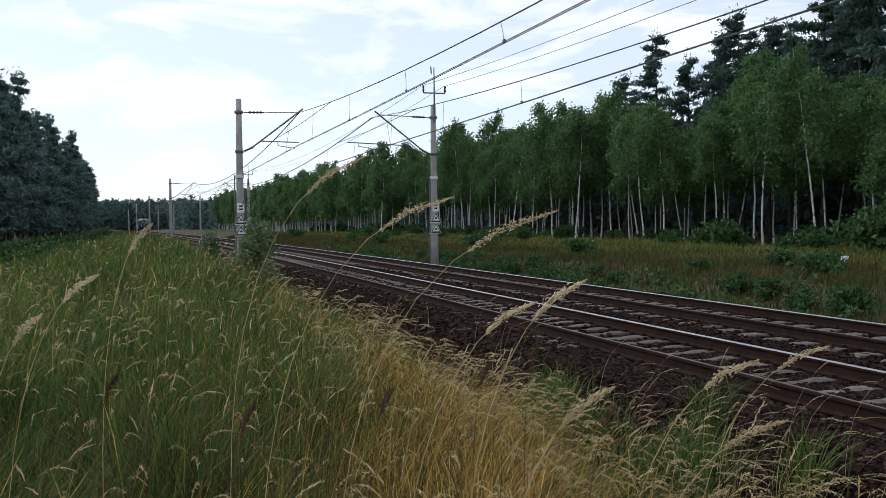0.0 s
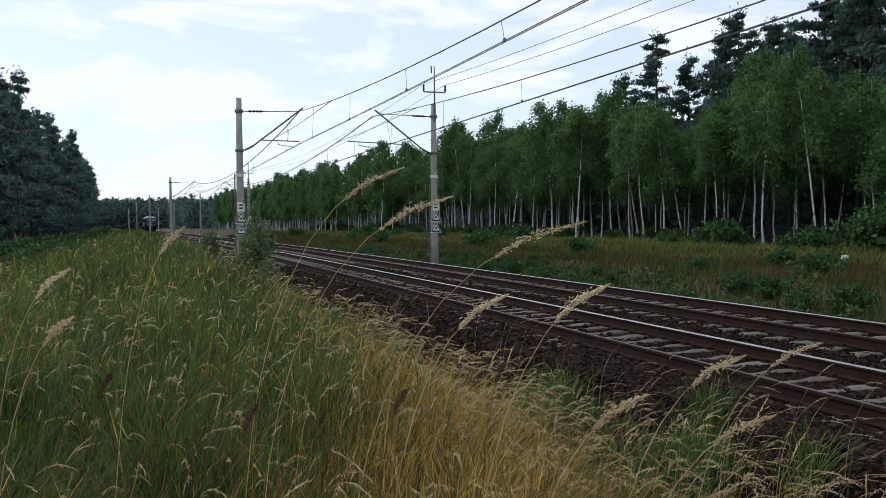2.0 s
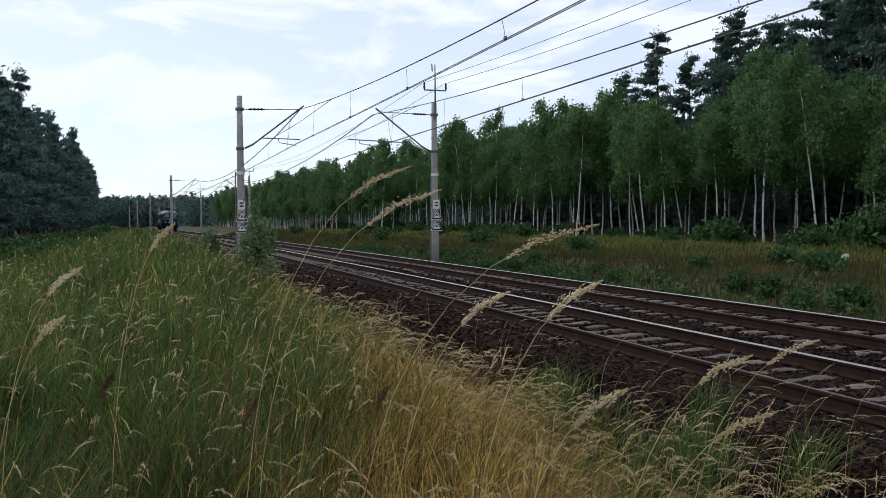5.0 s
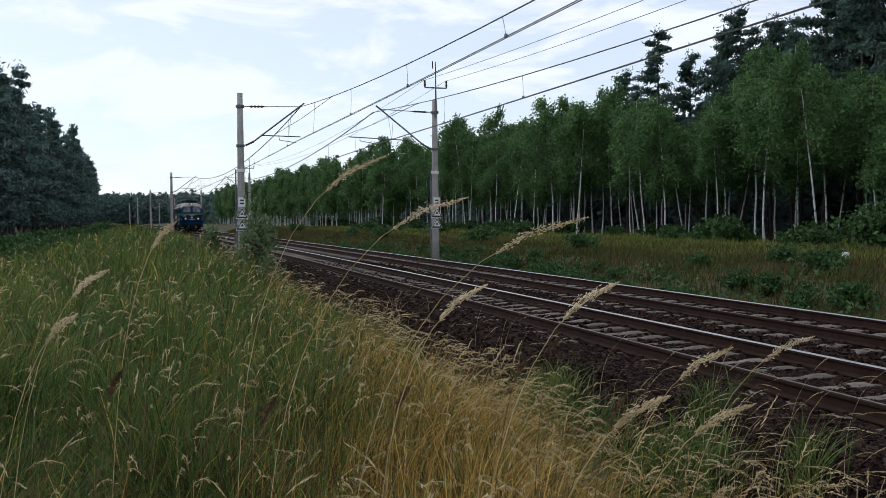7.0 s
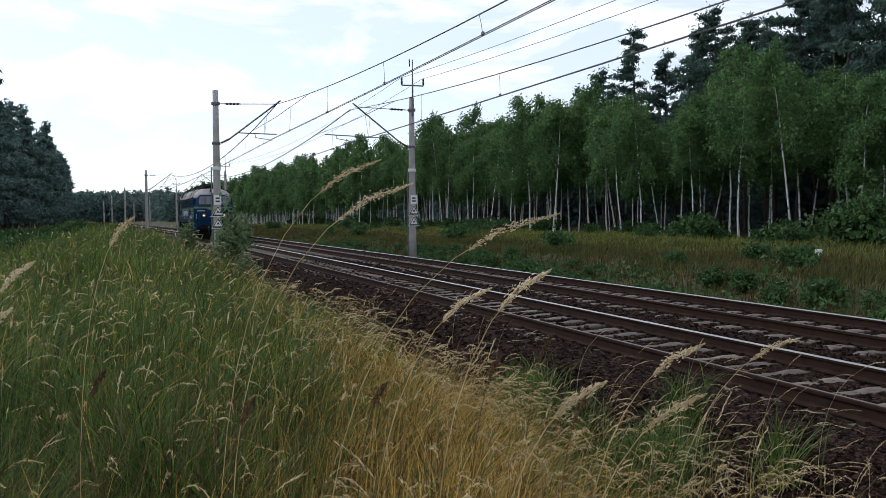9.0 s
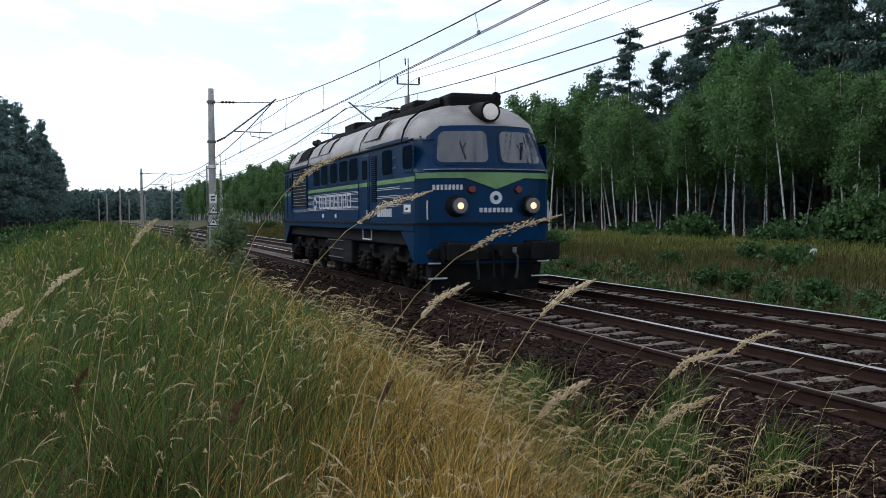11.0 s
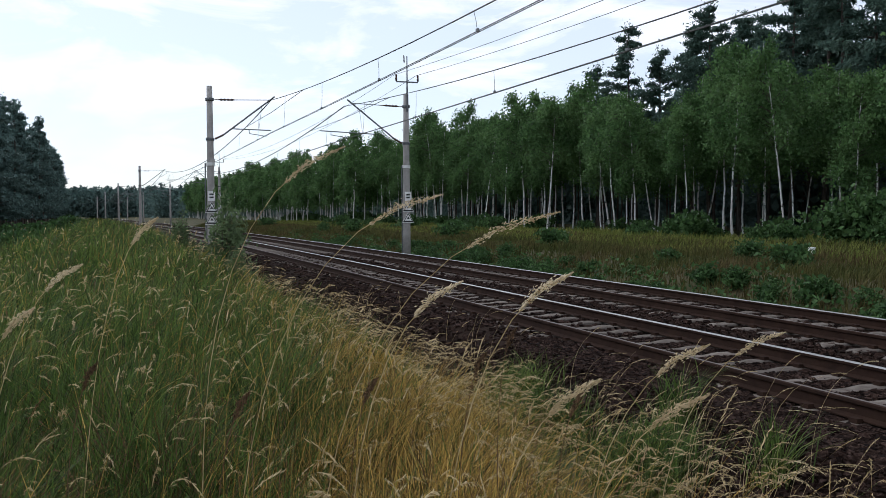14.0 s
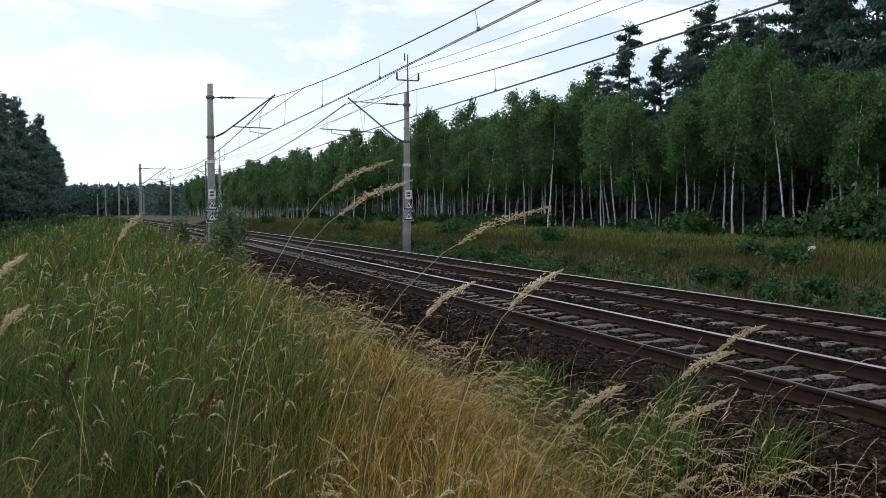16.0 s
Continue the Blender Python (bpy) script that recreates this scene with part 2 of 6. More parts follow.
def add_box(bm, x0, x1, y0, y1, z0, z1, bevel=0.0):
    made = bmesh.ops.create_cube(bm, size=1.0)["verts"]
    for v in made:
        v.co = Vector((x0 + (v.co.x + 0.5) * (x1 - x0), y0 + (v.co.y + 0.5) * (y1 - y0), z0 + (v.co.z + 0.5) * (z1 - z0)))
    if bevel:
        edges = list({e for v in made for e in v.link_edges})
        bmesh.ops.bevel(bm, geom=edges, offset=bevel, segments=2, affect="EDGES", profile=0.5)
    return bm


def box(x0, x1, y0, y1, z0, z1, bevel=0.0):
    return add_box(bmesh.new(), x0, x1, y0, y1, z0, z1, bevel)


def add_tube(bm, a, b, r0, r1=None, seg=8):
    a, b = Vector(a), Vector(b)
    r1 = r0 if r1 is None else r1
    d = b - a
    made = bmesh.ops.create_cone(bm, cap_ends=True, segments=seg, radius1=r0, radius2=r1, depth=d.length)["verts"]
    m = Matrix.Translation((a + b) / 2) @ d.to_track_quat("Z", "Y").to_matrix().to_4x4()
    bmesh.ops.transform(bm, matrix=m, verts=made)
    return bm


def tube(a, b, r0, r1=None, seg=8):
    return add_tube(bmesh.new(), a, b, r0, r1, seg)


def pipe_mesh(name, points, r, mat, seg=5):
    """A round cable through the points."""
    pts = np.asarray(points, float)
    tan = np.gradient(pts, axis=0)
    tan /= np.linalg.norm(tan, axis=1)[:, None]
    side = np.cross(tan, (0, 0, 1.0))
    side /= np.maximum(np.linalg.norm(side, axis=1)[:, None], 1e-6)
    up = np.cross(side, tan)
    ang = np.linspace(0, 2 * np.pi, seg, endpoint=False)
    v = (pts[:, None] + r * (np.cos(ang)[None, :, None] * side[:, None] + np.sin(ang)[None, :, None] * up[:, None])).reshape(-1, 3)
    f = [(i * seg + j, i * seg + (j + 1) % seg, (i + 1) * seg + (j + 1) % seg, (i + 1) * seg + j) for i in range(len(pts) - 1) for j in range(seg)]
    return mesh_of(name, v, f, mat, smooth=True)


def empty(name, m, label="", category="", group="", kind=""):
    ob = new(name)
    ob.matrix_basis = m
    return tagged(ob, label, category, group, kind)


# ---- the line of the railway ----
BEND, EASE, STRAIGHT = 0.000417, 0.00000155, 269.0   # the bend eases out into a straight
GAP = 3.49          # from track to track
NEAR = 6.963


def slope(y):
    yy = np.clip(y, -200.0, STRAIGHT)
    return np.where(yy > 0, BEND * yy - EASE * yy * yy / 2, BEND * yy)


def centre(y):
    """x of the near track's centre line."""
    y = np.asarray(y, float)
    yy = np.minimum(y, STRAIGHT)
    inner = BEND * yy * yy / 2 - np.where(yy > 0, EASE * yy ** 3 / 6, 0)
    return NEAR - inner - np.maximum(y - STRAIGHT, 0) * slope(STRAIGHT)


def heading(y):
    """degrees by which the line turns left of +y."""
    return math.degrees(math.atan(float(slope(y))))


def on_line(q, y, z=0.0):
    """The pose q metres right of the near track's centre."""
    a = math.radians(heading(y))
    return pose(float(centre(y)) + q * math.cos(a), y + q * math.sin(a), z, 0, 0, math.degrees(a))


def ramp01(v, a, b):
    t = np.clip((np.asarray(v, float) - a) / (b - a), 0, 1)
    return t * t * (3 - 2 * t)


PROFILE_Q = [-400, -40, -15, -11.5, -8.5, -6.5, -4.6, -3.3, -2.6, -2.0, 5.4, 6.1, 7.2, 8.2, 9.6, 12, 18, 26, 60, 400]
PROFILE_Z = [-0.9, -0.8, -0.55, -0.25, 0.10, 0.10, -0.12, -0.55, -0.72, -0.75, -0.75, -0.8, -0.75, -0.35, -0.05, 0.0, 0.08, 0.15, 0.5, 1.5]


def ground_z(q, y):
    q, y = np.asarray(q, float), np.asarray(y, float)
    z = np.interp(q, PROFILE_Q, PROFILE_Z)
    rise = 0.42 * ramp01(y, 10, 42) * ramp01(q, -13.0, -9.0) * (1 - ramp01(q, -5.0, -3.2))
    wob = 0.07 * np.sin(q * 0.9 + y * 0.31) + 0.06 * np.sin(y * 0.53 - q * 0.4)
    wob = wob * np.where((q > -3.6) & (q < 7.2), 0, 1)
    return z + rise + wob


def ground_xy(x, y):
    return ground_z(np.asarray(x, float) - centre(y), y)

# ---- ground, ballast, tracks ----


def strip_mesh(name, ys, section, mat, q_shift=0.0, closed=True, index=None, smooth=False):
    """Sweeps a section of (q, z) points along the line."""
    n = len(section)
    v = []
    for y in ys:
        m = on_line(q_shift, y)
        ax = m.to_3x3() @ Vector((1, 0, 0))
        for q, z in section:
            v.append(m.translation + ax * q + Vector((0, 0, z)))
    last = n if closed else n - 1
    f = [(i * n + j, i * n + (j + 1) % n, (i + 1) * n + (j + 1) % n, (i + 1) * n + j) for i in range(len(ys) - 1) for j in range(last)]
    idx = None if index is None else [index[j] for i in range(len(ys) - 1) for j in range(last)]
    if closed:
        f += [tuple(range(n)), tuple(range((len(ys) - 1) * n, len(ys) * n))[::-1]]
        idx = None if idx is None else idx + [0, 0]
    return mesh_of(name, v, f, mat, idx, smooth)


def build_ground():
    qs = np.concatenate([[-2500, -900, -400, -200, -100, -60, -40, -28, -20], np.arange(-16, -2.0, 0.45), [-1, 1, 3, 5], np.arange(5.4, 14, 0.5), np.arange(15, 34, 1.5), [40, 55, 80, 130, 250, 500, 1000, 2500]])
    ys = np.concatenate([[-1500, -500, -200, -120, -80, -50, -30, -20, -12, -6], np.arange(-3, 30, 0.6), np.arange(30, 90, 2.0), np.arange(90, 340, 10), [360, 420, 500, 600, 800, 1200, 2000, 4000]])
    Q, Y = np.meshgrid(qs, ys)
    X = centre(Y) + Q
    Z = ground_z(Q, Y)
    n = len(qs)
    f = [(i * n + j, i * n + j + 1, (i + 1) * n + j + 1, (i + 1) * n + j) for i in range(len(ys) - 1) for j in range(n - 1)]
    ob = new("ground", mesh_of("ground", np.stack([X, Y, Z], -1).reshape(-1, 3), f, M_SOIL, smooth=True))
    tagged(ob, "grassy sandy ground with low banks beside the railway", "ground", kind="structure")


build_ground()
LINE_Y = np.concatenate([np.arange(-140, 0, 10.0), np.arange(0, 120, 2.5), np.arange(120, 300, 6), np.arange(300, 560, 20)])
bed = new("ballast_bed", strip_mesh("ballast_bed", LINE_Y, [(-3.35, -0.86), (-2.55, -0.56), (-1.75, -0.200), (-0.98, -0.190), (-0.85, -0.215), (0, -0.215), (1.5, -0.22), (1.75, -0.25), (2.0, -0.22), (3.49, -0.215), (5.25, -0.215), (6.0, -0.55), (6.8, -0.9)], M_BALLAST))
tagged(bed, "brown grey crushed stone ballast under two tracks", "ballast", kind="structure")

RAIL = [(-0.075, -0.172), (0.075, -0.172), (0.075, -0.160), (0.012, -0.138), (0.0085, -0.05), (0.034, -0.038), (0.036, -0.010), (0.021, 0.0), (-0.021, 0.0), (-0.036, -0.010), (-0.034, -0.038), (-0.0085, -0.05), (-0.012, -0.138), (-0.075, -0.160)]
RAIL_TONE = [0, 0, 0, 0, 0, 0, 0, 1, 0, 0, 0, 0, 0, 0]
# right rails: the painted sky sheen also covers one chamfer
RAIL_BRIGHT = [0, 0, 0, 0, 0, 0, 0, 1, 1, 0, 0, 0, 0, 0]
PITCH = 0.6207


def sleeper_mesh():
    bm = bmesh.new()
    # tapered prestressed block: high under the rails, lower in the middle
    rows = [(-1.25, 0.115, -0.205), (-1.17, 0.12, -0.182), (-0.45, 0.118, -0.176), (-0.25, 0.105, -0.196), (0.25, 0.105, -0.196), (0.45, 0.118, -0.176), (1.17, 0.12, -0.182), (1.25, 0.115, -0.205)]
    rings = []
    for x, w, z in rows:
        rings.append([bm.verts.new(p) for p in ((x, -w - 0.03, -0.34), (x, -w, z - 0.012), (x, -w + 0.02, z), (x, w - 0.02, z), (x, w, z - 0.012), (x, w + 0.03, -0.34))])
    for a, b in zip(rings, rings[1:]):
        for j in range(6):
            bm.faces.new((a[j], a[(j + 1) % 6], b[(j + 1) % 6], b[j]))
    bm.faces.new(rings[0])
    bm.faces.new(rings[-1][::-1])
    bmesh.ops.recalc_face_normals(bm, faces=bm.faces)
    me = bpy.data.meshes.new("sleeper")
    for x in (-0.753, 0.753):
        for s in (-1, 1):
            add_box(bm, x + s * 0.11 - 0.035, x + s * 0.11 + 0.035, -0.05, 0.05, -0.18, -0.135)
    n = len(bm.faces)
    for i, f in enumerate(bm.faces):
        f.material_index = 1 if i >= n - 24 else 0
    bm.to_mesh(me)
    bm.free()
    me.materials.append(M_SLEEPER)
    me.materials.append(M_RUST)
    return me


SLEEPER = sleeper_mesh()


def build_track(q, phase, label):
    root = empty("railway_track", on_line(q, 0), label, "railway track", "pair of tracks", "structure")
    inv = root.matrix_basis.inverted()
    for s in (-0.753, 0.753):
        # sky sheen is painted on right rails only; left rails get the dull tone
        rail = part("rail", strip_mesh("rail", LINE_Y, RAIL, [M_RUST, M_SHEENTOP if s > 0 else M_DULLTOP], q + s, index=RAIL_TONE if s < 0 else RAIL_BRIGHT), None, root, "rusty steel rail, sky sheen painted on its worn head" if s > 0 else "rusty steel rail, its worn head left without sky sheen")
        rail.matrix_parent_inverse = inv
    first = phase - math.floor((phase - 1.0) / PITCH) * PITCH
    for i in range(290):
        y = first + i * PITCH
        ob = new("sleeper", SLEEPER)
        ob.parent = root
        ob.matrix_parent_inverse = inv
        ob.matrix_basis = on_line(q + random.uniform(-0.012, 0.012), y, random.uniform(-0.006, 0.004)) @ pose(0, 0, 0, 0, 0, random.uniform(-0.5, 0.5))
    # the sleepers behind the camera and far off
    co = np.array([v.co for v in SLEEPER.vertices])
    fc = [tuple(f.vertices) for f in SLEEPER.polygons]
    V, F = [], []
    for y in list(np.arange(first - PITCH, -60, -PITCH)) + list(np.arange(first + 290 * PITCH, 280, PITCH)):
        m = np.array(on_line(q, float(y)))
        F += [tuple(k + len(V) * len(co) for k in f) for f in fc]
        V.append(co @ m[:3, :3].T + m[:3, 3])
    rest = part("far_sleepers", mesh_of("far_sleepers", np.concatenate(V), F, M_SLEEPER), None, root)
    rest.matrix_parent_inverse = inv
    tagged(rest, kind="stuff")


build_track(0.0, 11.31, "railway track of rusty rails on concrete sleepers beside the meadow")
build_track(GAP, 17.11, "railway track of rusty rails on concrete sleepers beside the wooded bank")


def build_stones():
    rng = np.random.default_rng(5)
    def scatter(n, y0, y1, q0, q1, s0, s1):
        y = y0 + (y1 - y0) * rng.random(n) ** 1.3
        q = rng.uniform(q0, q1, n)
        z = np.interp(q, [-3.35, -2.55, -1.75, -0.98, -0.85, 5.25, 6.0], [-0.86, -0.56, -0.20, -0.19, -0.215, -0.215, -0.55])
        keep = np.ones(n, bool)
        for c in (0.0, GAP):
            keep &= (np.abs(np.abs(q - c) - 0.753) > 0.085)
        y, q, z = y[keep], q[keep], z[keep]
        on_sleeper = np.zeros(len(y), bool)
        for c, ph in ((0.0, 11.31), (GAP, 17.11)):
            d = np.abs((y - ph + PITCH / 2) % PITCH - PITCH / 2)
            on_sleeper |= (q - c > -1.0) & (q - c < 1.15) & (d < 0.125)
        sel = ~on_sleeper | (rng.random(len(y)) < 0.03)
        y, q, z = y[sel], q[sel], z[sel]
        return np.stack([centre(y) + q, y, z + 0.008], -1), rng.uniform(s0, s1, len(y))
    a, sa = scatter(36000, 3.0, 12, -3.3, 1.2, 0.018, 0.04)
    b, sb = scatter(17000, 4.0, 26, -2.4, 5.3, 0.022, 0.045)
    c, sc = scatter(9000, 14, 42, -3.2, 5.3, 0.03, 0.055)
    P, S = np.concatenate([a, b, c]), np.concatenate([sa, sb, sc])
    cube = np.array([(x, y, z) for x in (-1, 1) for y in (-1, 1) for z in (-1, 1)], float) * (1, 0.8, 0.62)
    quads = np.array([(0, 1, 3, 2), (4, 6, 7, 5), (0, 4, 5, 1), (2, 3, 7, 6), (0, 2, 6, 4), (1, 5, 7, 3)])
    n = len(P)
    v = cube[None] * rng.uniform(0.55, 1.15, (n, 8, 1)) * S[:, None, None]
    ang, tip = rng.uniform(0, 6.28, n), rng.uniform(-0.7, 0.7, n)
    ct, st = np.cos(tip)[:, None], np.sin(tip)[:, None]
    v = np.stack([v[..., 0], ct * v[..., 1] - st * v[..., 2], st * v[..., 1] + ct * v[..., 2]], -1)
    ca, sn = np.cos(ang)[:, None], np.sin(ang)[:, None]
    v = np.stack([ca * v[..., 0] - sn * v[..., 1], sn * v[..., 0] + ca * v[..., 1], v[..., 2]], -1) + P[:, None]
    f = (quads[None] + 8 * np.arange(n)[:, None, None]).reshape(-1, 4)
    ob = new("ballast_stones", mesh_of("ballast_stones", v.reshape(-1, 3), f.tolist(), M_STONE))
    tagged(ob, "loose angular brown grey ballast stones", "gravel", kind="stuff")


# ---- overhead line ----
MAST_Y = [-29.5, 42.6, 115.3, 181.0, 250.0, 318.0]
MAST_Q = 2.93


def lathe(bm, a, b, radii, seg=10):
    """A turned body from a to b with the given radii at even steps."""
    a, b = Vector(a), Vector(b)
    q = (b - a).to_track_quat("Z", "Y")
    rings = []
    for i, r in enumerate(radii):
        c = a + (b - a) * (i / (len(radii) - 1))
        rings.append([bm.verts.new(c + q @ Vector((r * math.cos(k * 2 * math.pi / seg), r * math.sin(k * 2 * math.pi / seg), 0))) for k in range(seg)])
    for u, w in zip(rings, rings[1:]):
        for k in range(seg):
            bm.faces.new((u[k], u[(k + 1) % seg], w[(k + 1) % seg], w[k]))
    bm.faces.new(rings[0][::-1])
    bm.faces.new(rings[-1])
    return bm


RIBBED = [0.03, 0.06, 0.03, 0.06, 0.03, 0.06, 0.03, 0.06, 0.03]


def warning_sign(parent, z, side):
    """White triangle with a heavy black edge and a dark mark."""
    y = -0.235
    for size, dy, mat, name in ((0.30, 0.004, M_SIGN, "sign_plate"), (0.265, 0.010, M_BLACK, "triangle_border"), (0.18, 0.016, M_SIGN, "triangle"), (0.075, 0.022, M_BLACK, "warning_mark")):
        bm = bmesh.new()
        p = [(-size, -size * 0.8), (size, -size * 0.8), (0, size * 0.95)]
        lo = [bm.verts.new((x, y - 0.006 - dy, z + h)) for x, h in p]
        hi = [bm.verts.new((x, y - 0.004, z + h)) for x, h in p]
        bm.faces.new(lo)
        bm.faces.new(hi[::-1])
        for k in range(3):
            bm.faces.new((lo[k], hi[k], hi[(k + 1) % 3], lo[(k + 1) % 3]))
        part(name, bm, mat, parent)


def build_mast(q, y, side, spike, signs):
    """side: +1 where the tracks lie at +q of it."""
    base = float(ground_z(q, y))
    base = min(base, -0.3)
    label = "grey concrete catenary mast with steel cantilever" + (" and pole extension" if spike else "")
    root = empty("catenary_mast", on_line(q, y, 0), label, "catenary mast", "masts along the railway")
    top = 7.48
    part("post", lathe(bmesh.new(), (0, 0, base - 0.3), (0, 0, top), [0.20, 0.182, 0.164, 0.146, 0.125], 14), M_CONCRETE, root, "tapered spun concrete post", True)
    part("foundation", box(-0.4, 0.4, -0.4, 0.4, base - 0.4, base + 0.12, 0.03), M_CONCRETE, root)
    s = side
    for z in (5.08, 6.88):
        part("clamp", lathe(bmesh.new(), (0, 0, z - 0.06), (0, 0, z + 0.06), [0.19, 0.195, 0.195, 0.19], 14), M_GALV, root)
    part("bracket_insulator", lathe(bmesh.new(), (s * 0.22, 0, 5.1), (s * 0.62, 0, 5.3), RIBBED), M_INSUL, root)
    part("bracket_tube", tube((s * 0.58, 0, 5.28), (s * 2.95, 0, 7.12), 0.038), M_GALV, root)
    part("stay", tube((s * 1.15, 0, 6.90), (s * 2.72, 0, 6.95), 0.018), M_GALV, root)
    part("stay_insulator", lathe(bmesh.new(), (s * 0.2, 0, 6.88), (s * 1.15, 0, 6.90), [0.02, 0.02, 0.02] + RIBBED + [0.02]), M_INSUL, root)
    if s > 0:
        part("registration_tube", tube((0.95, 0, 5.58), (2.75, 0, 5.55), 0.025), M_GALV, root)
        part("steady_arm", add_tube(tube((1.75, 0, 5.55), (1.78, 0, 5.36), 0.016), (1.78, 0, 5.38), (2.55, 0, 5.27), 0.016), M_GALV, root)
    else:
        part("registration_tube", tube((-1.6, 0, 5.50), (-4.3, 0, 5.60), 0.025), M_GALV, root)
        part("steady_arm", add_tube(tube((-3.75, 0, 5.57), (-3.75, 0, 5.40), 0.016), (-3.75, 0, 5.42), (-2.95, 0, 5.28), 0.016), M_GALV, root)
    part("hanger", tube((s * 2.35, 0, 6.66), (s * 2.2, 0, 5.55), 0.008, seg=5), M_WIRE, root)
    if spike:
        part("pole", lathe(bmesh.new(), (0.0, -0.2, 6.6), (0.0, -0.2, 9.3), [0.045, 0.045, 0.04, 0.03, 0.025], 8), M_GALV, root)
        part("crossarm", box(-0.55, 0.55, -0.23, -0.17, 8.02, 8.08, 0.005), M_GALV, root)
        for x in (-0.55, 0.55):
            part("pin_insulator", lathe(bmesh.new(), (x, -0.2, 8.05), (x, -0.2, 8.42), [0.02, 0.05, 0.055, 0.04, 0.055, 0.03], 8), M_INSUL, root)
        part("top_insulator", lathe(bmesh.new(), (-0.14, -0.2, 8.95), (-0.16, -0.2, 9.35), [0.015, 0.035, 0.03, 0.035, 0.015], 8), M_INSUL, root)
        part("earth_wire", pipe_mesh("earth_wire", [(0.2, -0.05, z) for z in (7.2, 6.0, 4.5, 2.5, 0.5)], 0.012, M_WIRE), None, root)
    if signs:
        part("number_band", lathe(bmesh.new(), (0, 0, 3.88), (0, 0, 4.02), [0.196, 0.196], 14), M_SIGN, root, "white painted band")
        part("number_plate", box(-0.16, 0.16, -0.235, -0.225, 2.28, 2.72, 0.004), M_SIGN, root, "white plate with dark marks")
        for z in (2.58, 2.44):
            part("plate_bar", box(-0.09, 0.09, -0.242, -0.234, z - 0.035, z + 0.035), M_BLACK, root)
        for z in (1.98, 1.45):
            warning_sign(root, z, s)
        part("conduit", tube((-0.24, -0.02, base), (-0.235, -0.02, 4.0), 0.03), M_GALV, root)
    return root


for k, my in enumerate(MAST_Y):
    build_mast(-MAST_Q, my, 1, False, k in (1,))
    build_mast(GAP + MAST_Q, my, -1, True, k in (0, 1, 2))


def span_points(q0, q1, z0, z1, sag, ya, yb, n=24):
    out = []
    for i in range(n + 1):
        u = i / n
        m = on_line(q0 + (q1 - q0) * u, ya + (yb - ya) * u)
        out.append((m.translation.x, m.translation.y, z0 + (z1 - z0) * u - 4 * sag * u * (1 - u)))
    return out


SAG = (1.28, 1.30)
HIGH = (6.95, 6.80)
LOW = (5.40, 5.20)


def build_wires():
    for k, (q, label) in enumerate(((0.0, "over the track beside the meadow"), (GAP, "over the track beside the bank"))):
        root = empty("overhead_line", on_line(q, 0), "dark copper contact and carrier wires " + label, "overhead line", "overhead wires")
        inv = root.matrix_basis.inverted()

        def hang(name, me):
            ob = part(name, me, None, root)
            ob.matrix_parent_inverse = inv

        stag = [(-0.25 if i % 2 else 0.25) for i in range(len(MAST_Y))]
        for i, (a, b) in enumerate(zip(MAST_Y, MAST_Y[1:])):
            qa, qb = q + stag[i], q + stag[i + 1]
            hang("carrier_wire", pipe_mesh("carrier_wire", span_points(q - 0.15, q - 0.15, HIGH[k], HIGH[k], SAG[k], a, b), 0.016 if a < 40 else 0.026, M_WIRE))
            for d in (-0.03, 0.03):
                hang("contact_wire", pipe_mesh("contact_wire", span_points(qa + d, qb + d, LOW[k], LOW[k], 0.03, a, b), 0.011, M_WIRE))
            # stitch wire slung under the bracket, tied to the carrier on either side of the mast
            if i:
                ties = [on_line(q - 0.15, a + d).translation + Vector((0, 0, HIGH[k] - drop)) for d, drop in ((-7.5, 0.48), (-1.5, 0.55), (0.0, 0.57), (1.5, 0.56), (8.0, 0.52))]
                hang("stitch_wire", pipe_mesh("stitch_wire", [tuple(p) for p in ties], 0.013 if a < 50 else 0.02, M_WIRE))
            n = 10
            for j in range(n):
                u = (j + 0.5) / n
                y = a + (b - a) * u
                top = on_line(q - 0.15, y).translation + Vector((0, 0, HIGH[k] - 4 * SAG[k] * u * (1 - u)))
                low = on_line(qa + (qb - qa) * u, y).translation + Vector((0, 0, LOW[k] - 0.02))
                hang("dropper", pipe_mesh("dropper", [tuple(top), tuple((top * 0.5 + low * 0.5) + Vector((0.01, 0, 0))), tuple(low)], 0.006, M_WIRE, 4))
                hang("dropper_clip", mesh_of("dropper_clip", *clip_geometry(low), M_GALV))
    root = empty("feeder_line", on_line(GAP + MAST_Q, 0), "thin feeder wires carried on the mast tops", "cable", "overhead wires")
    inv = root.matrix_basis.inverted()
    for q, z in ((GAP + MAST_Q - 0.55, 8.42), (GAP + MAST_Q + 0.55, 8.42)):
        for a, b in zip(MAST_Y, MAST_Y[1:]):
            ob = part("feeder_wire", pipe_mesh("feeder_wire", span_points(q, q, z, z, 1.0, a, b), 0.010, M_WIRE), None, root)
            ob.matrix_parent_inverse = inv


def clip_geometry(c):
    v = [(c.x + x, c.y + y, c.z + z) for x in (-0.02, 0.02) for y in (-0.05, 0.05) for z in (-0.01, 0.06)]
    return v, [(0, 1, 3, 2), (4, 6, 7, 5), (0, 4, 5, 1), (2, 3, 7, 6), (0, 2, 6, 4), (1, 5, 7, 3)]


build_wires()

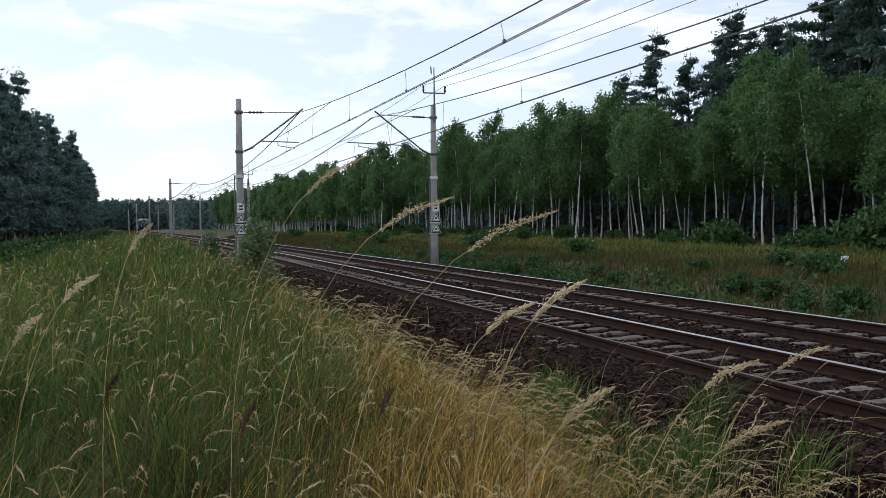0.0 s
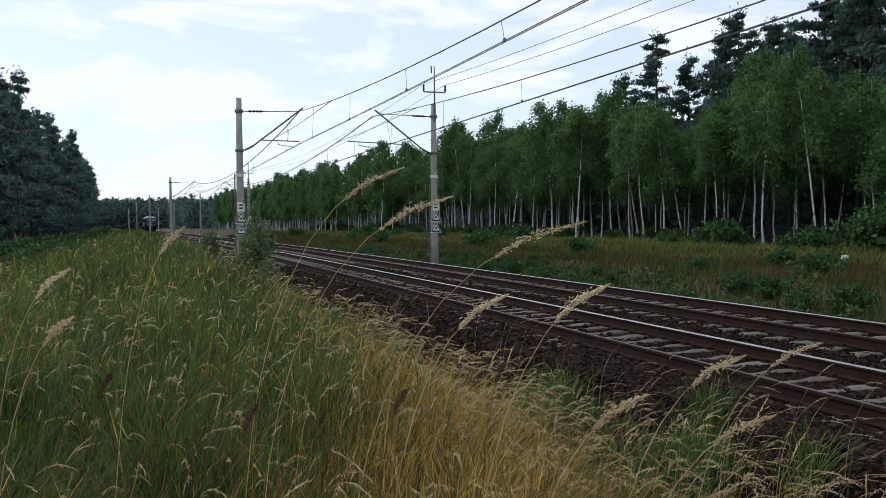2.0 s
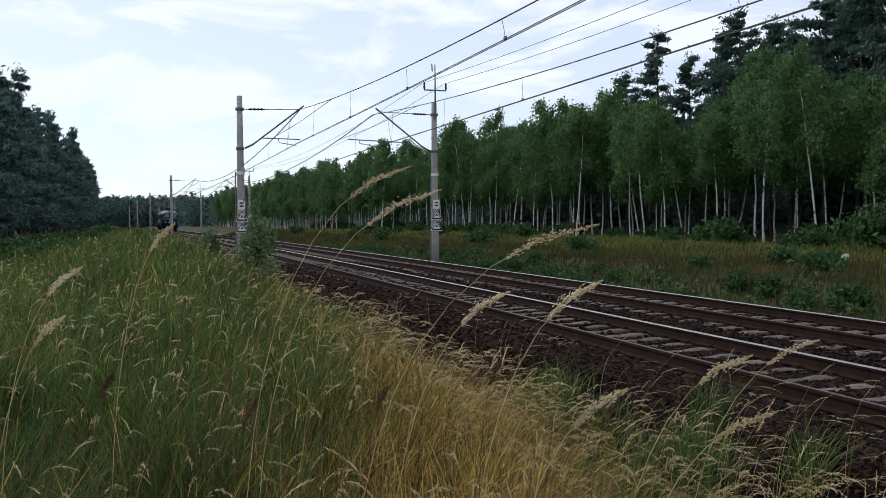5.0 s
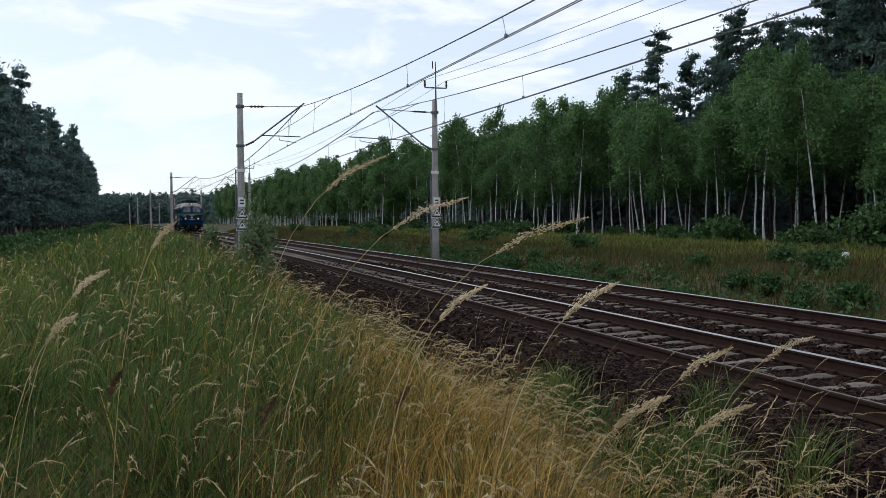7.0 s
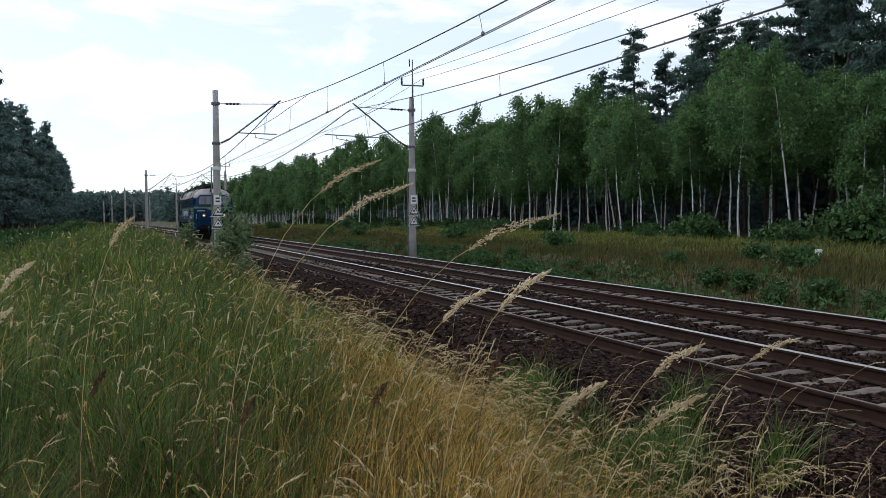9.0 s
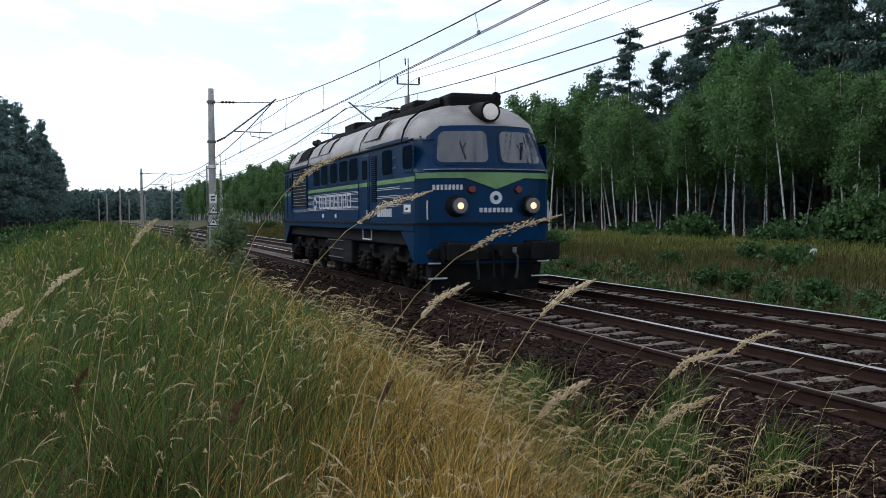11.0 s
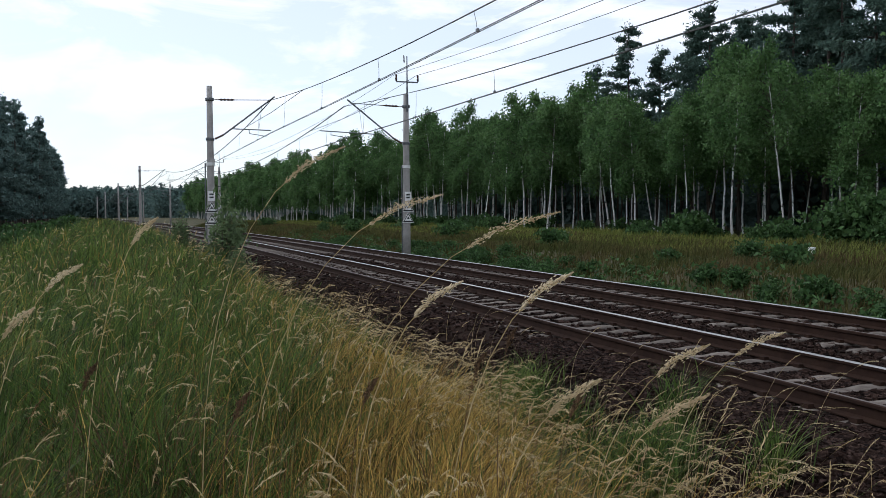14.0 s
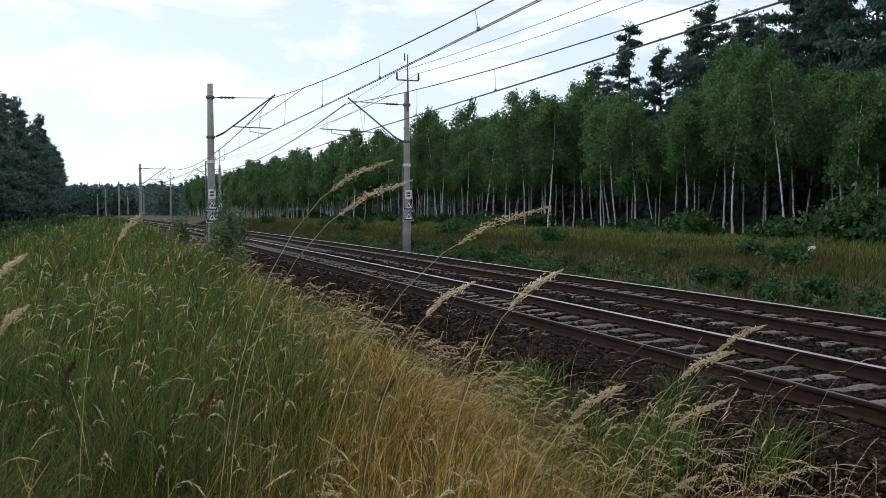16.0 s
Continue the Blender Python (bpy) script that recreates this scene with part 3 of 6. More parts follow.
# ---- plants ----


def leaf_quads(P, size, rng, droop=0.0, long=1.5):
    """One small pointed leaf patch at each place."""
    n = len(P)
    a = rng.normal(size=(n, 3))
    a[:, 2] -= droop
    a /= np.linalg.norm(a, axis=1)[:, None]
    b = np.cross(a, rng.normal(size=(n, 3)))
    b /= np.linalg.norm(b, axis=1)[:, None]
    s = (size * rng.uniform(0.6, 1.35, n))[:, None]
    v = np.stack([P - a * s * 0.5 * long, P + b * s * 0.5, P + a * s * 0.5 * long, P - b * s * 0.5], 1).reshape(-1, 3)
    f = np.arange(4 * n).reshape(-1, 4)
    return v, f.tolist()


def limb(points, radii, seg=6):
    """A tapered, bent round limb: vertices and faces."""
    pts = np.asarray(points, float)
    tan = np.gradient(pts, axis=0)
    tan /= np.linalg.norm(tan, axis=1)[:, None]
    ref = np.array([1.0, 0.13, 0.0]) if abs(tan[0, 2]) > 0.7 else np.array([0, 0, 1.0])
    side = np.cross(tan, ref)
    side /= np.linalg.norm(side, axis=1)[:, None]
    up = np.cross(side, tan)
    ang = np.linspace(0, 2 * np.pi, seg, endpoint=False)
    r = np.asarray(radii)[:, None, None]
    v = (pts[:, None] + r * (np.cos(ang)[None, :, None] * side[:, None] + np.sin(ang)[None, :, None] * up[:, None])).reshape(-1, 3)
    f = [(i * seg + j, i * seg + (j + 1) % seg, (i + 1) * seg + (j + 1) % seg, (i + 1) * seg + j) for i in range(len(pts) - 1) for j in range(seg)]
    return v, f


def join(pieces):
    V, F, n = [], [], 0
    for v, f in pieces:
        V.append(v)
        F += [tuple(k + n for k in q) for q in f]
        n += len(v)
    return np.concatenate(V), F


def birch_proto(seed, tall, leaves, size, low=0.36, wide=1.55):
    rng = np.random.default_rng(seed)
    lean = rng.normal(0, 0.045, 2)
    hs = np.linspace(0, 1, 9)
    bend = np.cumsum(rng.normal(0, 0.05, (9, 2)), 0)
    axis = np.stack([lean[0] * tall * hs + bend[:, 0], lean[1] * tall * hs + bend[:, 1], tall * hs * 0.97], -1)
    axis[0, :2] = 0
    pieces = [limb(axis, np.interp(hs, [0, 0.06, 0.6, 1], [0.105, 0.07, 0.042, 0.008]), 7)]
    pts = []
    nb = 34
    for i in range(nb):
        h = low + (0.97 - low) * ((i + rng.random()) / nb)
        c = np.array([np.interp(h, hs, axis[:, k]) for k in range(3)])
        ang = rng.uniform(0, 6.283)
        t = (h - low) / (1 - low)
        reach = wide * (0.35 + 0.75 * math.sin(math.pi * min(1, 0.2 + 0.75 * t))) * rng.uniform(0.6, 1.2) * (1 - 0.55 * t * t)
        rise = rng.uniform(0.4, 1.1) * reach
        d = np.array([math.cos(ang), math.sin(ang), 0])
        tip = c + d * reach + (0, 0, rise * 0.6)
        mid = c + d * reach * 0.55 + (0, 0, rise * 0.55)
        end = tip + d * 0.25 * reach - (0, 0, 0.5 * reach)
        line = np.array([c, mid, tip, end])
        pieces.append(limb(line, [0.026, 0.018, 0.01, 0.004], 4))
        m = max(8, int(leaves / nb * (0.5 + reach / wide)))
        u = rng.uniform(0.3, 1.0, m)
        base = np.stack([np.interp(u, [0, 0.4, 0.8, 1], line[:, k]) for k in range(3)], -1)
        spread = rng.normal(size=(m, 3)) * (0.29, 0.29, 0.30) * (0.6 + 0.5 * reach / wide)
        base = base + spread
        base[:, 2] -= rng.exponential(0.22, m)
        pts.append(base)
    v, f = join(pieces)
    stem = len(pieces[0][1])
    trunk = mesh_of("trunk", v, f, [M_BIRCH, M_BARK], [0 if i < stem else 1 for i in range(len(f))], smooth=True)
    v, f = leaf_quads(np.concatenate(pts), size, rng, 0.6)
    return trunk, mesh_of("crown", v, f, M_LEAF)


def pine_proto(seed, tall, leaves, size, low=0.5, wide=2.2, needles=M_NEEDLE):
    rng = np.random.default_rng(seed)
    hs = np.linspace(0, 1, 7)
    axis = np.stack([np.cumsum(rng.normal(0, 0.08, 7)), np.cumsum(rng.normal(0, 0.08, 7)), tall * hs * 0.97], -1)
    axis[0, :2] = 0
    pieces = [limb(axis, np.interp(hs, [0, 0.05, 0.7, 1], [0.2, 0.15, 0.09, 0.02]), 7)]
    pts = []
    nb = 30
    for i in range(nb):
        h = low + (0.99 - low) * ((i + rng.random()) / nb)
        c = np.array([np.interp(h, hs, axis[:, k]) for k in range(3)])
        t = (h - low) / (1 - low)
        reach = wide * (0.35 + 0.65 * math.sin(math.pi * min(1, 0.25 + 0.6 * t))) * rng.uniform(0.45, 1.25) * (1 - 0.65 * t ** 2)
        ang = rng.uniform(0, 6.283)
        d = np.array([math.cos(ang), math.sin(ang), 0])
        tip = c + d * reach + (0, 0, 0.35 * reach * rng.uniform(0, 1.2))
        pieces.append(limb(np.array([c, (c + tip) / 2 + (0, 0, -0.05), tip]), [0.05, 0.03, 0.01], 4))
        # a few flat tufts along each limb
        for u in (0.45, 0.75, 1.0):
            m = max(6, int(leaves / nb / 3))
            q = c + (tip - c) * u
            pts.append(q + rng.normal(size=(m, 3)) * (0.33, 0.33, 0.15) * (0.5 + 0.3 * reach))
    pts.append(axis[-1] + rng.normal(size=(60, 3)) * (0.3, 0.3, 0.4))
    v, f = join(pieces)
    trunk = mesh_of("trunk", v, f, M_BARK, smooth=True)
    v, f = leaf_quads(np.concatenate(pts), size, rng, -0.3, 3.0)
    return trunk, mesh_of("crown", v, f, needles)


def bush_proto(seed, tall, wide, leaves, size, mat, long=1.6):
    rng = np.random.default_rng(seed)
    pieces, pts = [], []
    for i in range(14):
        ang = rng.uniform(0, 6.283)
        r = wide * 0.5 * rng.uniform(0.15, 1.0)
        h = tall * rng.uniform(0.55, 1.0) * (1 - 0.45 * (r / wide * 2) ** 2)
        tip = np.array([math.cos(ang) * r, math.sin(ang) * r, h])
        line = np.array([(0.05 * math.cos(ang), 0.05 * math.sin(ang), -0.1), tip * (0.5, 0.5, 0.6), tip])
        pieces.append(limb(line, [0.02, 0.012, 0.004], 4))
        m = leaves // 14
        u = rng.uniform(0.15, 1.05, m)
        base = np.stack([np.interp(u, [0, 0.5, 1], line[:, k]) for k in range(3)], -1)
        pts.append(base + rng.normal(size=(m, 3)) * (0.13 * wide, 0.13 * wide, 0.09 * tall))
    v, f = join(pieces)
    stem = mesh_of("stem", v, f, M_BARK, smooth=True)
    P = np.concatenate(pts)
    P[:, 2] = np.maximum(P[:, 2], 0.05)
    v, f = leaf_quads(P, size, rng, 0.1, long)
    return stem, mesh_of("foliage", v, f, mat)


def plant(name, meshes, names, x, y, scale, label, category, group, turn, sink=0.05, z=None):
    z = float(ground_xy(x, y)) if z is None else z
    root = empty(name, pose(x, y, z - sink, 0, 0, turn) @ Matrix.Scale(scale, 4), label, category, group)
    for me, n in zip(meshes, names):
        part(n, me, None, root)
    return root


BIRCH = [birch_proto(11 + k, 11.3 + 0.6 * (k % 4), 5400, 0.14, (0.50, 0.30, 0.44, 0.36)[k % 4], 1.75 + 0.15 * (k % 3)) for k in range(8)]
BIRCH_FAR = [birch_proto(41 + k, 11.5 + 0.5 * k, 2200, 0.22, (0.24, 0.34)[k % 2]) for k in range(4)]
PINE = [pine_proto(71 + k, 17.5 + 0.8 * (k % 3), 8200, 0.115, 0.40, 2.4) for k in range(5)]
# the distant pines wear needles with the haze mixed into their colour
PINE_FAR = [pine_proto(91 + k, 16.0 + k, 3600, 0.20, 0.12, 2.5, M_HAZEPINE) for k in range(4)]


def build_forests():
    rng = np.random.default_rng(3)

    def tree(kind, x, y, s):
        protos, name, label, cat, group = {
            "birch": (BIRCH, "birch_tree", "slender birch with white trunk and green crown at the wood's edge", "birch tree", "birches of the right-hand wood"),
            "birch_far": (BIRCH_FAR, "birch_tree", "distant slender birch with white trunk and green crown", "birch tree", "birches of the right-hand wood"),
            "pine": (PINE, "pine_tree", "tall dark green pine behind the birches", "pine tree", "pines behind the birches"),
            "pine_far": (PINE_FAR, "pine_tree", "dark green pine in a dense distant wood", "pine tree", "pines of the left-hand wood")}[kind]
        plant(name, protos[rng.integers(len(protos))], ("trunk", "crown"), x, y, s, label.replace("right-hand ", ""), cat, group.replace("right-hand ", "").replace("left-hand ", "distant "), rng.uniform(0, 360), 0.1)

    # birch belt on the right
    for row, (dx, step) in enumerate(((0.0, 4.0), (2.6, 3.2), (5.4, 2.9))):
        y = 8.0 + row
        while y < 118:
            s = (rng.uniform(0.78, 1.06) if rng.random() > 0.1 else rng.uniform(1.06, 1.15)) * (0.83 if y < 42 else 0.88 if y < 60 else 0.97 if y < 80 else 0.98)
            tree("birch", EDGE + dx + rng.uniform(-1.0, 1.0), y, s)
            y += step * rng.uniform(0.7, 1.35)
    for dx, step in ((0.0, 3.0), (4.0, 3.4), (8.0, 4.0)):
        y = 119.0
        while y < 330:
            tree("birch_far", EDGE + dx + rng.uniform(-1.3, 1.3) - float(NEAR - centre(y)) * 0.8, y, rng.uniform(0.85, 1.1))
            y += step * rng.uniform(0.7, 1.4)
    # pines behind, tallest to the right
    for dx, step in ((9.5, 2.7), (13.0, 2.9), (17.0, 3.0)):
        y = 6.0
        while y < 130:
            x = EDGE + dx + rng.uniform(-1.3, 1.3)
            tall = (0.92 if y < 1.2 * x else 0.83) + 0.11 * rng.random() if y < 1.47 * x else 0.56 + 0.12 * rng.random()
            tree("pine", x, y, tall)
            y += step * rng.uniform(0.7, 1.4)
    for x, y, k in ((39.5, 66.5, 0.90), (38.5, 69.5, 0.78), (40.5, 63.5, 0.84), (37.8, 67.5, 0.70)):
        tree("pine", x, y, k)
    # pine wood on the left
    for dx, step in ((0.0, 3.4), (4.0, 3.8), (8.5, 4.4), (13, 5)):
        y = 88.0
        while y < 268:
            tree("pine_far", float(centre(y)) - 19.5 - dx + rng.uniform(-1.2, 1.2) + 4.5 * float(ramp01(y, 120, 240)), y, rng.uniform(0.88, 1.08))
            y += step * rng.uniform(0.7, 1.4)


EDGE = 32.0


def build_far_wood():
    """The wood that closes the view far down the line."""
    rng = np.random.default_rng(9)
    P = []
    for x0, x1, y0, y1, n, hmax in ((-260, 40, 470, 540, 1700, 14.5), (20, 90, 330, 480, 260, 13.0), (47, 75, 10, 330, 900, 12.0), (-120, -34, 80, 470, 420, 15.0)):
        for i in range(n):
            x, y = rng.uniform(x0, x1), rng.uniform(y0, y1)
            if x1 == 90:
                x -= 0.12 * (y - 330)
            h = hmax * rng.uniform(0.75, 1.1)
            m = 60 if y < 330 else 100
            u = rng.random(m)
            w = 2.6 * np.maximum(0.6, np.sin(np.pi * np.clip(0.12 + 0.85 * u, 0, 1))) * (1 - 0.5 * ramp01(u, 0.75, 1))
            P.append(np.array([x, y, 0]) + np.stack([rng.normal(0, 0.6, m) * w, rng.normal(0, 0.6, m) * w, u * h], -1))
    P = np.concatenate(P)
    close = np.hypot(P[:, 0], P[:, 1]) < 170
    v, f = join([leaf_quads(P[~close], 1.0, rng, 0, 1.8), leaf_quads(np.repeat(P[close], 3, 0) + rng.normal(size=(3 * close.sum(), 3)) * 0.5, 0.6, rng, 0, 1.5)])
    # same haze-tinted needle colour as the distant pines
    ob = new("far_wood", mesh_of("far_wood", v, f, M_HAZEPINE))
    tagged(ob, "dense dark green wood in the distance", "wood", kind="stuff")


def blades(P, height, width, lean, rng, wind=(0.35, -0.1), segs=3):
    """Curved tapering blades rooted at P."""
    n = len(P)
    h = height
    ang = rng.uniform(0, 6.283, n)
    out = np.stack([np.cos(ang), np.sin(ang), np.zeros(n)], -1) * (lean * rng.uniform(0.2, 1.0, n))[:, None] + np.array([wind[0], wind[1], 0]) * rng.uniform(0.3, 1.2, n)[:, None]
    face = rng.uniform(0, 6.283, n)
    side = np.stack([np.cos(face), np.sin(face), np.zeros(n)], -1) * width[:, None] * 0.5
    V = []
    for k in range(segs + 1):
        u = k / segs
        c = P + out * (h * u ** 1.9)[:, None]
        c[:, 2] += h * (u - 0.22 * u * u * np.linalg.norm(out, axis=1))
        if k < segs:
            w = side * (1 - 0.55 * u)
            V += [c - w, c + w]
        else:
            V.append(c)
    m = 2 * segs + 1
    v = np.stack(V, 1).reshape(-1, 3)
    f = []
    base = (np.arange(n) * m)
    faces = []
    for k in range(segs - 1):
        faces.append(np.stack([base + 2 * k, base + 2 * k + 1, base + 2 * k + 3, base + 2 * k + 2], -1))
    f = np.concatenate(faces).tolist() if faces else []
    tipf = np.stack([base + m - 3, base + m - 2, base + m - 1], -1).tolist()
    return v, f + tipf, V[-1]


def spike_head(tips, direc, length, rng, grains=12, fat=0.003):
    """Narrow upright spikes: small grains packed along a slightly bent axis."""
    n = len(tips)
    g = np.linspace(0, 1, grains)
    L = length[:, None, None]
    axis = tips[:, None] + direc[:, None] * L * g[None, :, None]
    axis[..., 2] -= L[..., 0] * (0.25 * g ** 2)[None]
    P = (axis + rng.normal(size=axis.shape) * fat * 0.5).reshape(-1, 3)
    taper = np.tile(np.sin(np.pi * (0.15 + 0.75 * g)), n)
    d = np.repeat(direc, grains, 0) + rng.normal(size=P.shape) * 0.25
    d /= np.linalg.norm(d, axis=1)[:, None]
    b = np.cross(d, rng.normal(size=P.shape))
    b /= np.linalg.norm(b, axis=1)[:, None]
    s = (np.repeat(length, grains) / grains * 2.2)[:, None]
    w = (fat * (0.5 + taper))[:, None]
    v = np.stack([P - d * s * 0.5, P + b * w, P + d * s * 0.6, P - b * w], 1).reshape(-1, 3)
    return v, np.arange(4 * len(P)).reshape(-1, 4).tolist()


def panicle(tips, direc, length, rng, nodes=11, fat=0.0022):
    """Nodding one-sided panicles: a bowed axis hung with drooping spikelets, like a comb."""
    n = len(tips)
    flat = direc * (1, 1, 0) + rng.normal(size=direc.shape) * (0.12, 0.12, 0)
    flat /= np.maximum(np.linalg.norm(flat, axis=1)[:, None], 1e-4)
    g = np.linspace(0, 1, nodes)
    droop = rng.uniform(0.35, 1.0, n)[:, None]
    L = length[:, None]
    axis = tips[:, None] + direc[:, None] * (L * (g - 0.35 * g ** 2)[None])[..., None] + flat[:, None] * (L * (0.35 * g ** 2)[None])[..., None]
    axis[..., 2] -= droop * L * (0.62 * g ** 2.2)[None]
    side = np.stack([-flat[:, 1], flat[:, 0], np.zeros(n)], -1)[:, None]
    w = 0.30 * fat * side + np.array([0, 0, 0.2 * fat])
    strip = np.stack([axis - w, axis + w], 2).reshape(-1, 3)
    k = (np.arange(n)[:, None] * 2 * nodes + 2 * np.arange(nodes - 1)[None]).reshape(-1)
    f = np.stack([k, k + 1, k + 3, k + 2], -1).tolist()
    P = np.repeat(axis[:, 1:].reshape(-1, 3), 3, 0)
    m = nodes - 1
    run = np.gradient(axis, axis=1)[:, 1:].reshape(-1, 3)
    run /= np.maximum(np.linalg.norm(run, axis=1)[:, None], 1e-5)
    d = np.repeat(run, 3, 0) + rng.normal(size=P.shape) * 0.32 - np.array([0, 0, 1.0]) * rng.uniform(0.0, 0.75, (len(P), 1))
    d /= np.linalg.norm(d, axis=1)[:, None]
    b = np.cross(d, rng.normal(size=P.shape))
    b /= np.linalg.norm(b, axis=1)[:, None]
    s = (np.repeat(length, m * 3) * np.tile(np.repeat(0.15 * np.sin(np.pi * (0.30 + 0.6 * g[1:])), 3), n) * rng.uniform(0.5, 1.2, len(P)))[:, None]
    ww = fat * rng.uniform(0.6, 1.2, (len(P), 1))
    v2 = np.stack([P, P + d * s * 0.55 + b * ww, P + d * s, P + d * s * 0.55 - b * ww], 1).reshape(-1, 3)
    return join([(strip, f), (v2, np.arange(4 * len(P)).reshape(-1, 4).tolist())])


def arching(P, h, width, rng, segs=6):
    """Thin stems that rise and bow over downwind, most of all beside the open ballast."""
    n = len(P)
    open_air = ramp01(P[:, 0] - centre(P[:, 1]), -6.0, -4.6)
    ang = rng.normal(-0.3, 1.0, n) * (1.3 - 0.75 * open_air)
    out = np.stack([np.cos(ang), np.sin(ang), np.zeros(n)], -1)
    bow = rng.uniform(0.05, 0.5, n) + 0.22 * open_air * rng.uniform(0.3, 1.2, n)
    face = rng.uniform(0, 6.283, n)
    side = np.stack([np.cos(face), np.sin(face), np.zeros(n)], -1) * width * 0.5
    V, C = [], []
    for k in range(segs + 1):
        u = k / segs
        c = P + out * (h * bow * u ** 2.4)[:, None]
        c[:, 2] += h * (u - 0.55 * bow * u ** 3.2)
        C.append(c)
        w = side * (1 - 0.6 * u) * rng.uniform(0.7, 1.2, n)[:, None]
        V += [c - w, c + w]
    m = 2 * (segs + 1)
    base = np.arange(n) * m
    f = np.concatenate([np.stack([base + 2 * k, base + 2 * k + 1, base + 2 * k + 3, base + 2 * k + 2], -1) for k in range(segs)]).tolist()
    return np.stack(V, 1).reshape(-1, 3), f, (C[-1], C[-2])


def field_points(n, y0, y1, x_left, q_right, rng, power=1.0):
    y = y0 + (y1 - y0) * rng.random(n) ** power
    lo = np.maximum(x_left, -0.16 * y - 0.9)
    hi = centre(y) + q_right - 0.55 * ramp01(-y, -8.0, -4.0)
    x = lo + (hi - lo) * rng.random(n)
    return np.stack([x, y, ground_xy(x, y) - 0.02], -1)


def dryness(P):
    """Where the grass has turned to straw: near the ballast and in patches."""
    q, y = P[:, 0] - centre(P[:, 1]), P[:, 1]
    rim = -7.15 + 0.27 * np.clip(y - 3.0, 0, 6)
    near = ramp01(q - rim, 0.0, 1.0) * (1 - ramp01(y, 8, 17) * 0.75)
    patch = 0.5 + 0.5 * np.sin(P[:, 0] * 1.7 + 0.6 * y) * np.sin(y * 0.9 - 1.1)
    tuft = 0.5 + 0.5 * np.sin(P[:, 0] * 2.9 + 1.3 * np.sin(y * 1.3)) * np.sin(y * 2.1 + 1.1 * np.sin(P[:, 0] * 1.6))
    return np.clip(0.02 + near * (0.30 + 0.58 * tuft) + 0.08 * patch - 0.5 * ramp01(q, -4.4, -3.7), 0.03, 0.93)


def russet(P):
    """Share of withered reddish stems: a thicket close by in the meadow, a few elsewhere."""
    q = P[:, 0] - centre(P[:, 1])
    lump = 0.5 + 0.5 * np.sin(P[:, 0] * 2.3 + 0.7) * np.sin(P[:, 1] * 1.6 + 0.4 * P[:, 0])
    return 0.03 + 0.30 * lump * (1 - ramp01(P[:, 1], 3.6, 6.5)) * (1 - ramp01(q, -5.6, -4.8)) + 0.12 * ramp01(q, -5.4, -4.9) * lump


PATCHES = []
GREEN, STRAW, SEED, WITHERED = range(4)


class Sward:
    """Gathers grass by place: near pieces in patches that rock in the wind, the rest in one mesh a tone."""

    def __init__(self):
        self.cells, self.rest = {}, {k: [] for k in range(4)}

    def add(self, where, tone, v, f, each, reach=8.0, cell=0.8):
        """each: vertices a plant; the faces follow the plants' order of vertices."""
        v = np.asarray(v)
        f = [tuple(q) for q in f]
        plants = len(where)
        if not plants:
            return
        key = np.where(where[:, 1] < reach, np.floor(where[:, 0] / cell) * 1000 + np.floor(where[:, 1] / cell), -1e9)
        owner = np.array([q[0] for q in f]) // each
        fk = key[owner]
        order = np.arange(len(f))
        for k in np.unique(key):
            sel = np.nonzero(key == k)[0]
            new_index = np.full(plants, -1)
            new_index[sel] = np.arange(len(sel))
            vv = v.reshape(plants, each, 3)[sel].reshape(-1, 3)
            ff = [tuple(int(new_index[i // each]) * each + i % each for i in f[j]) for j in order[fk == k]]
            if k < -1e8:
                self.rest[tone].append((vv, ff))
            else:
                self.cells.setdefault(k, []).append((tone, vv, ff, where[sel]))


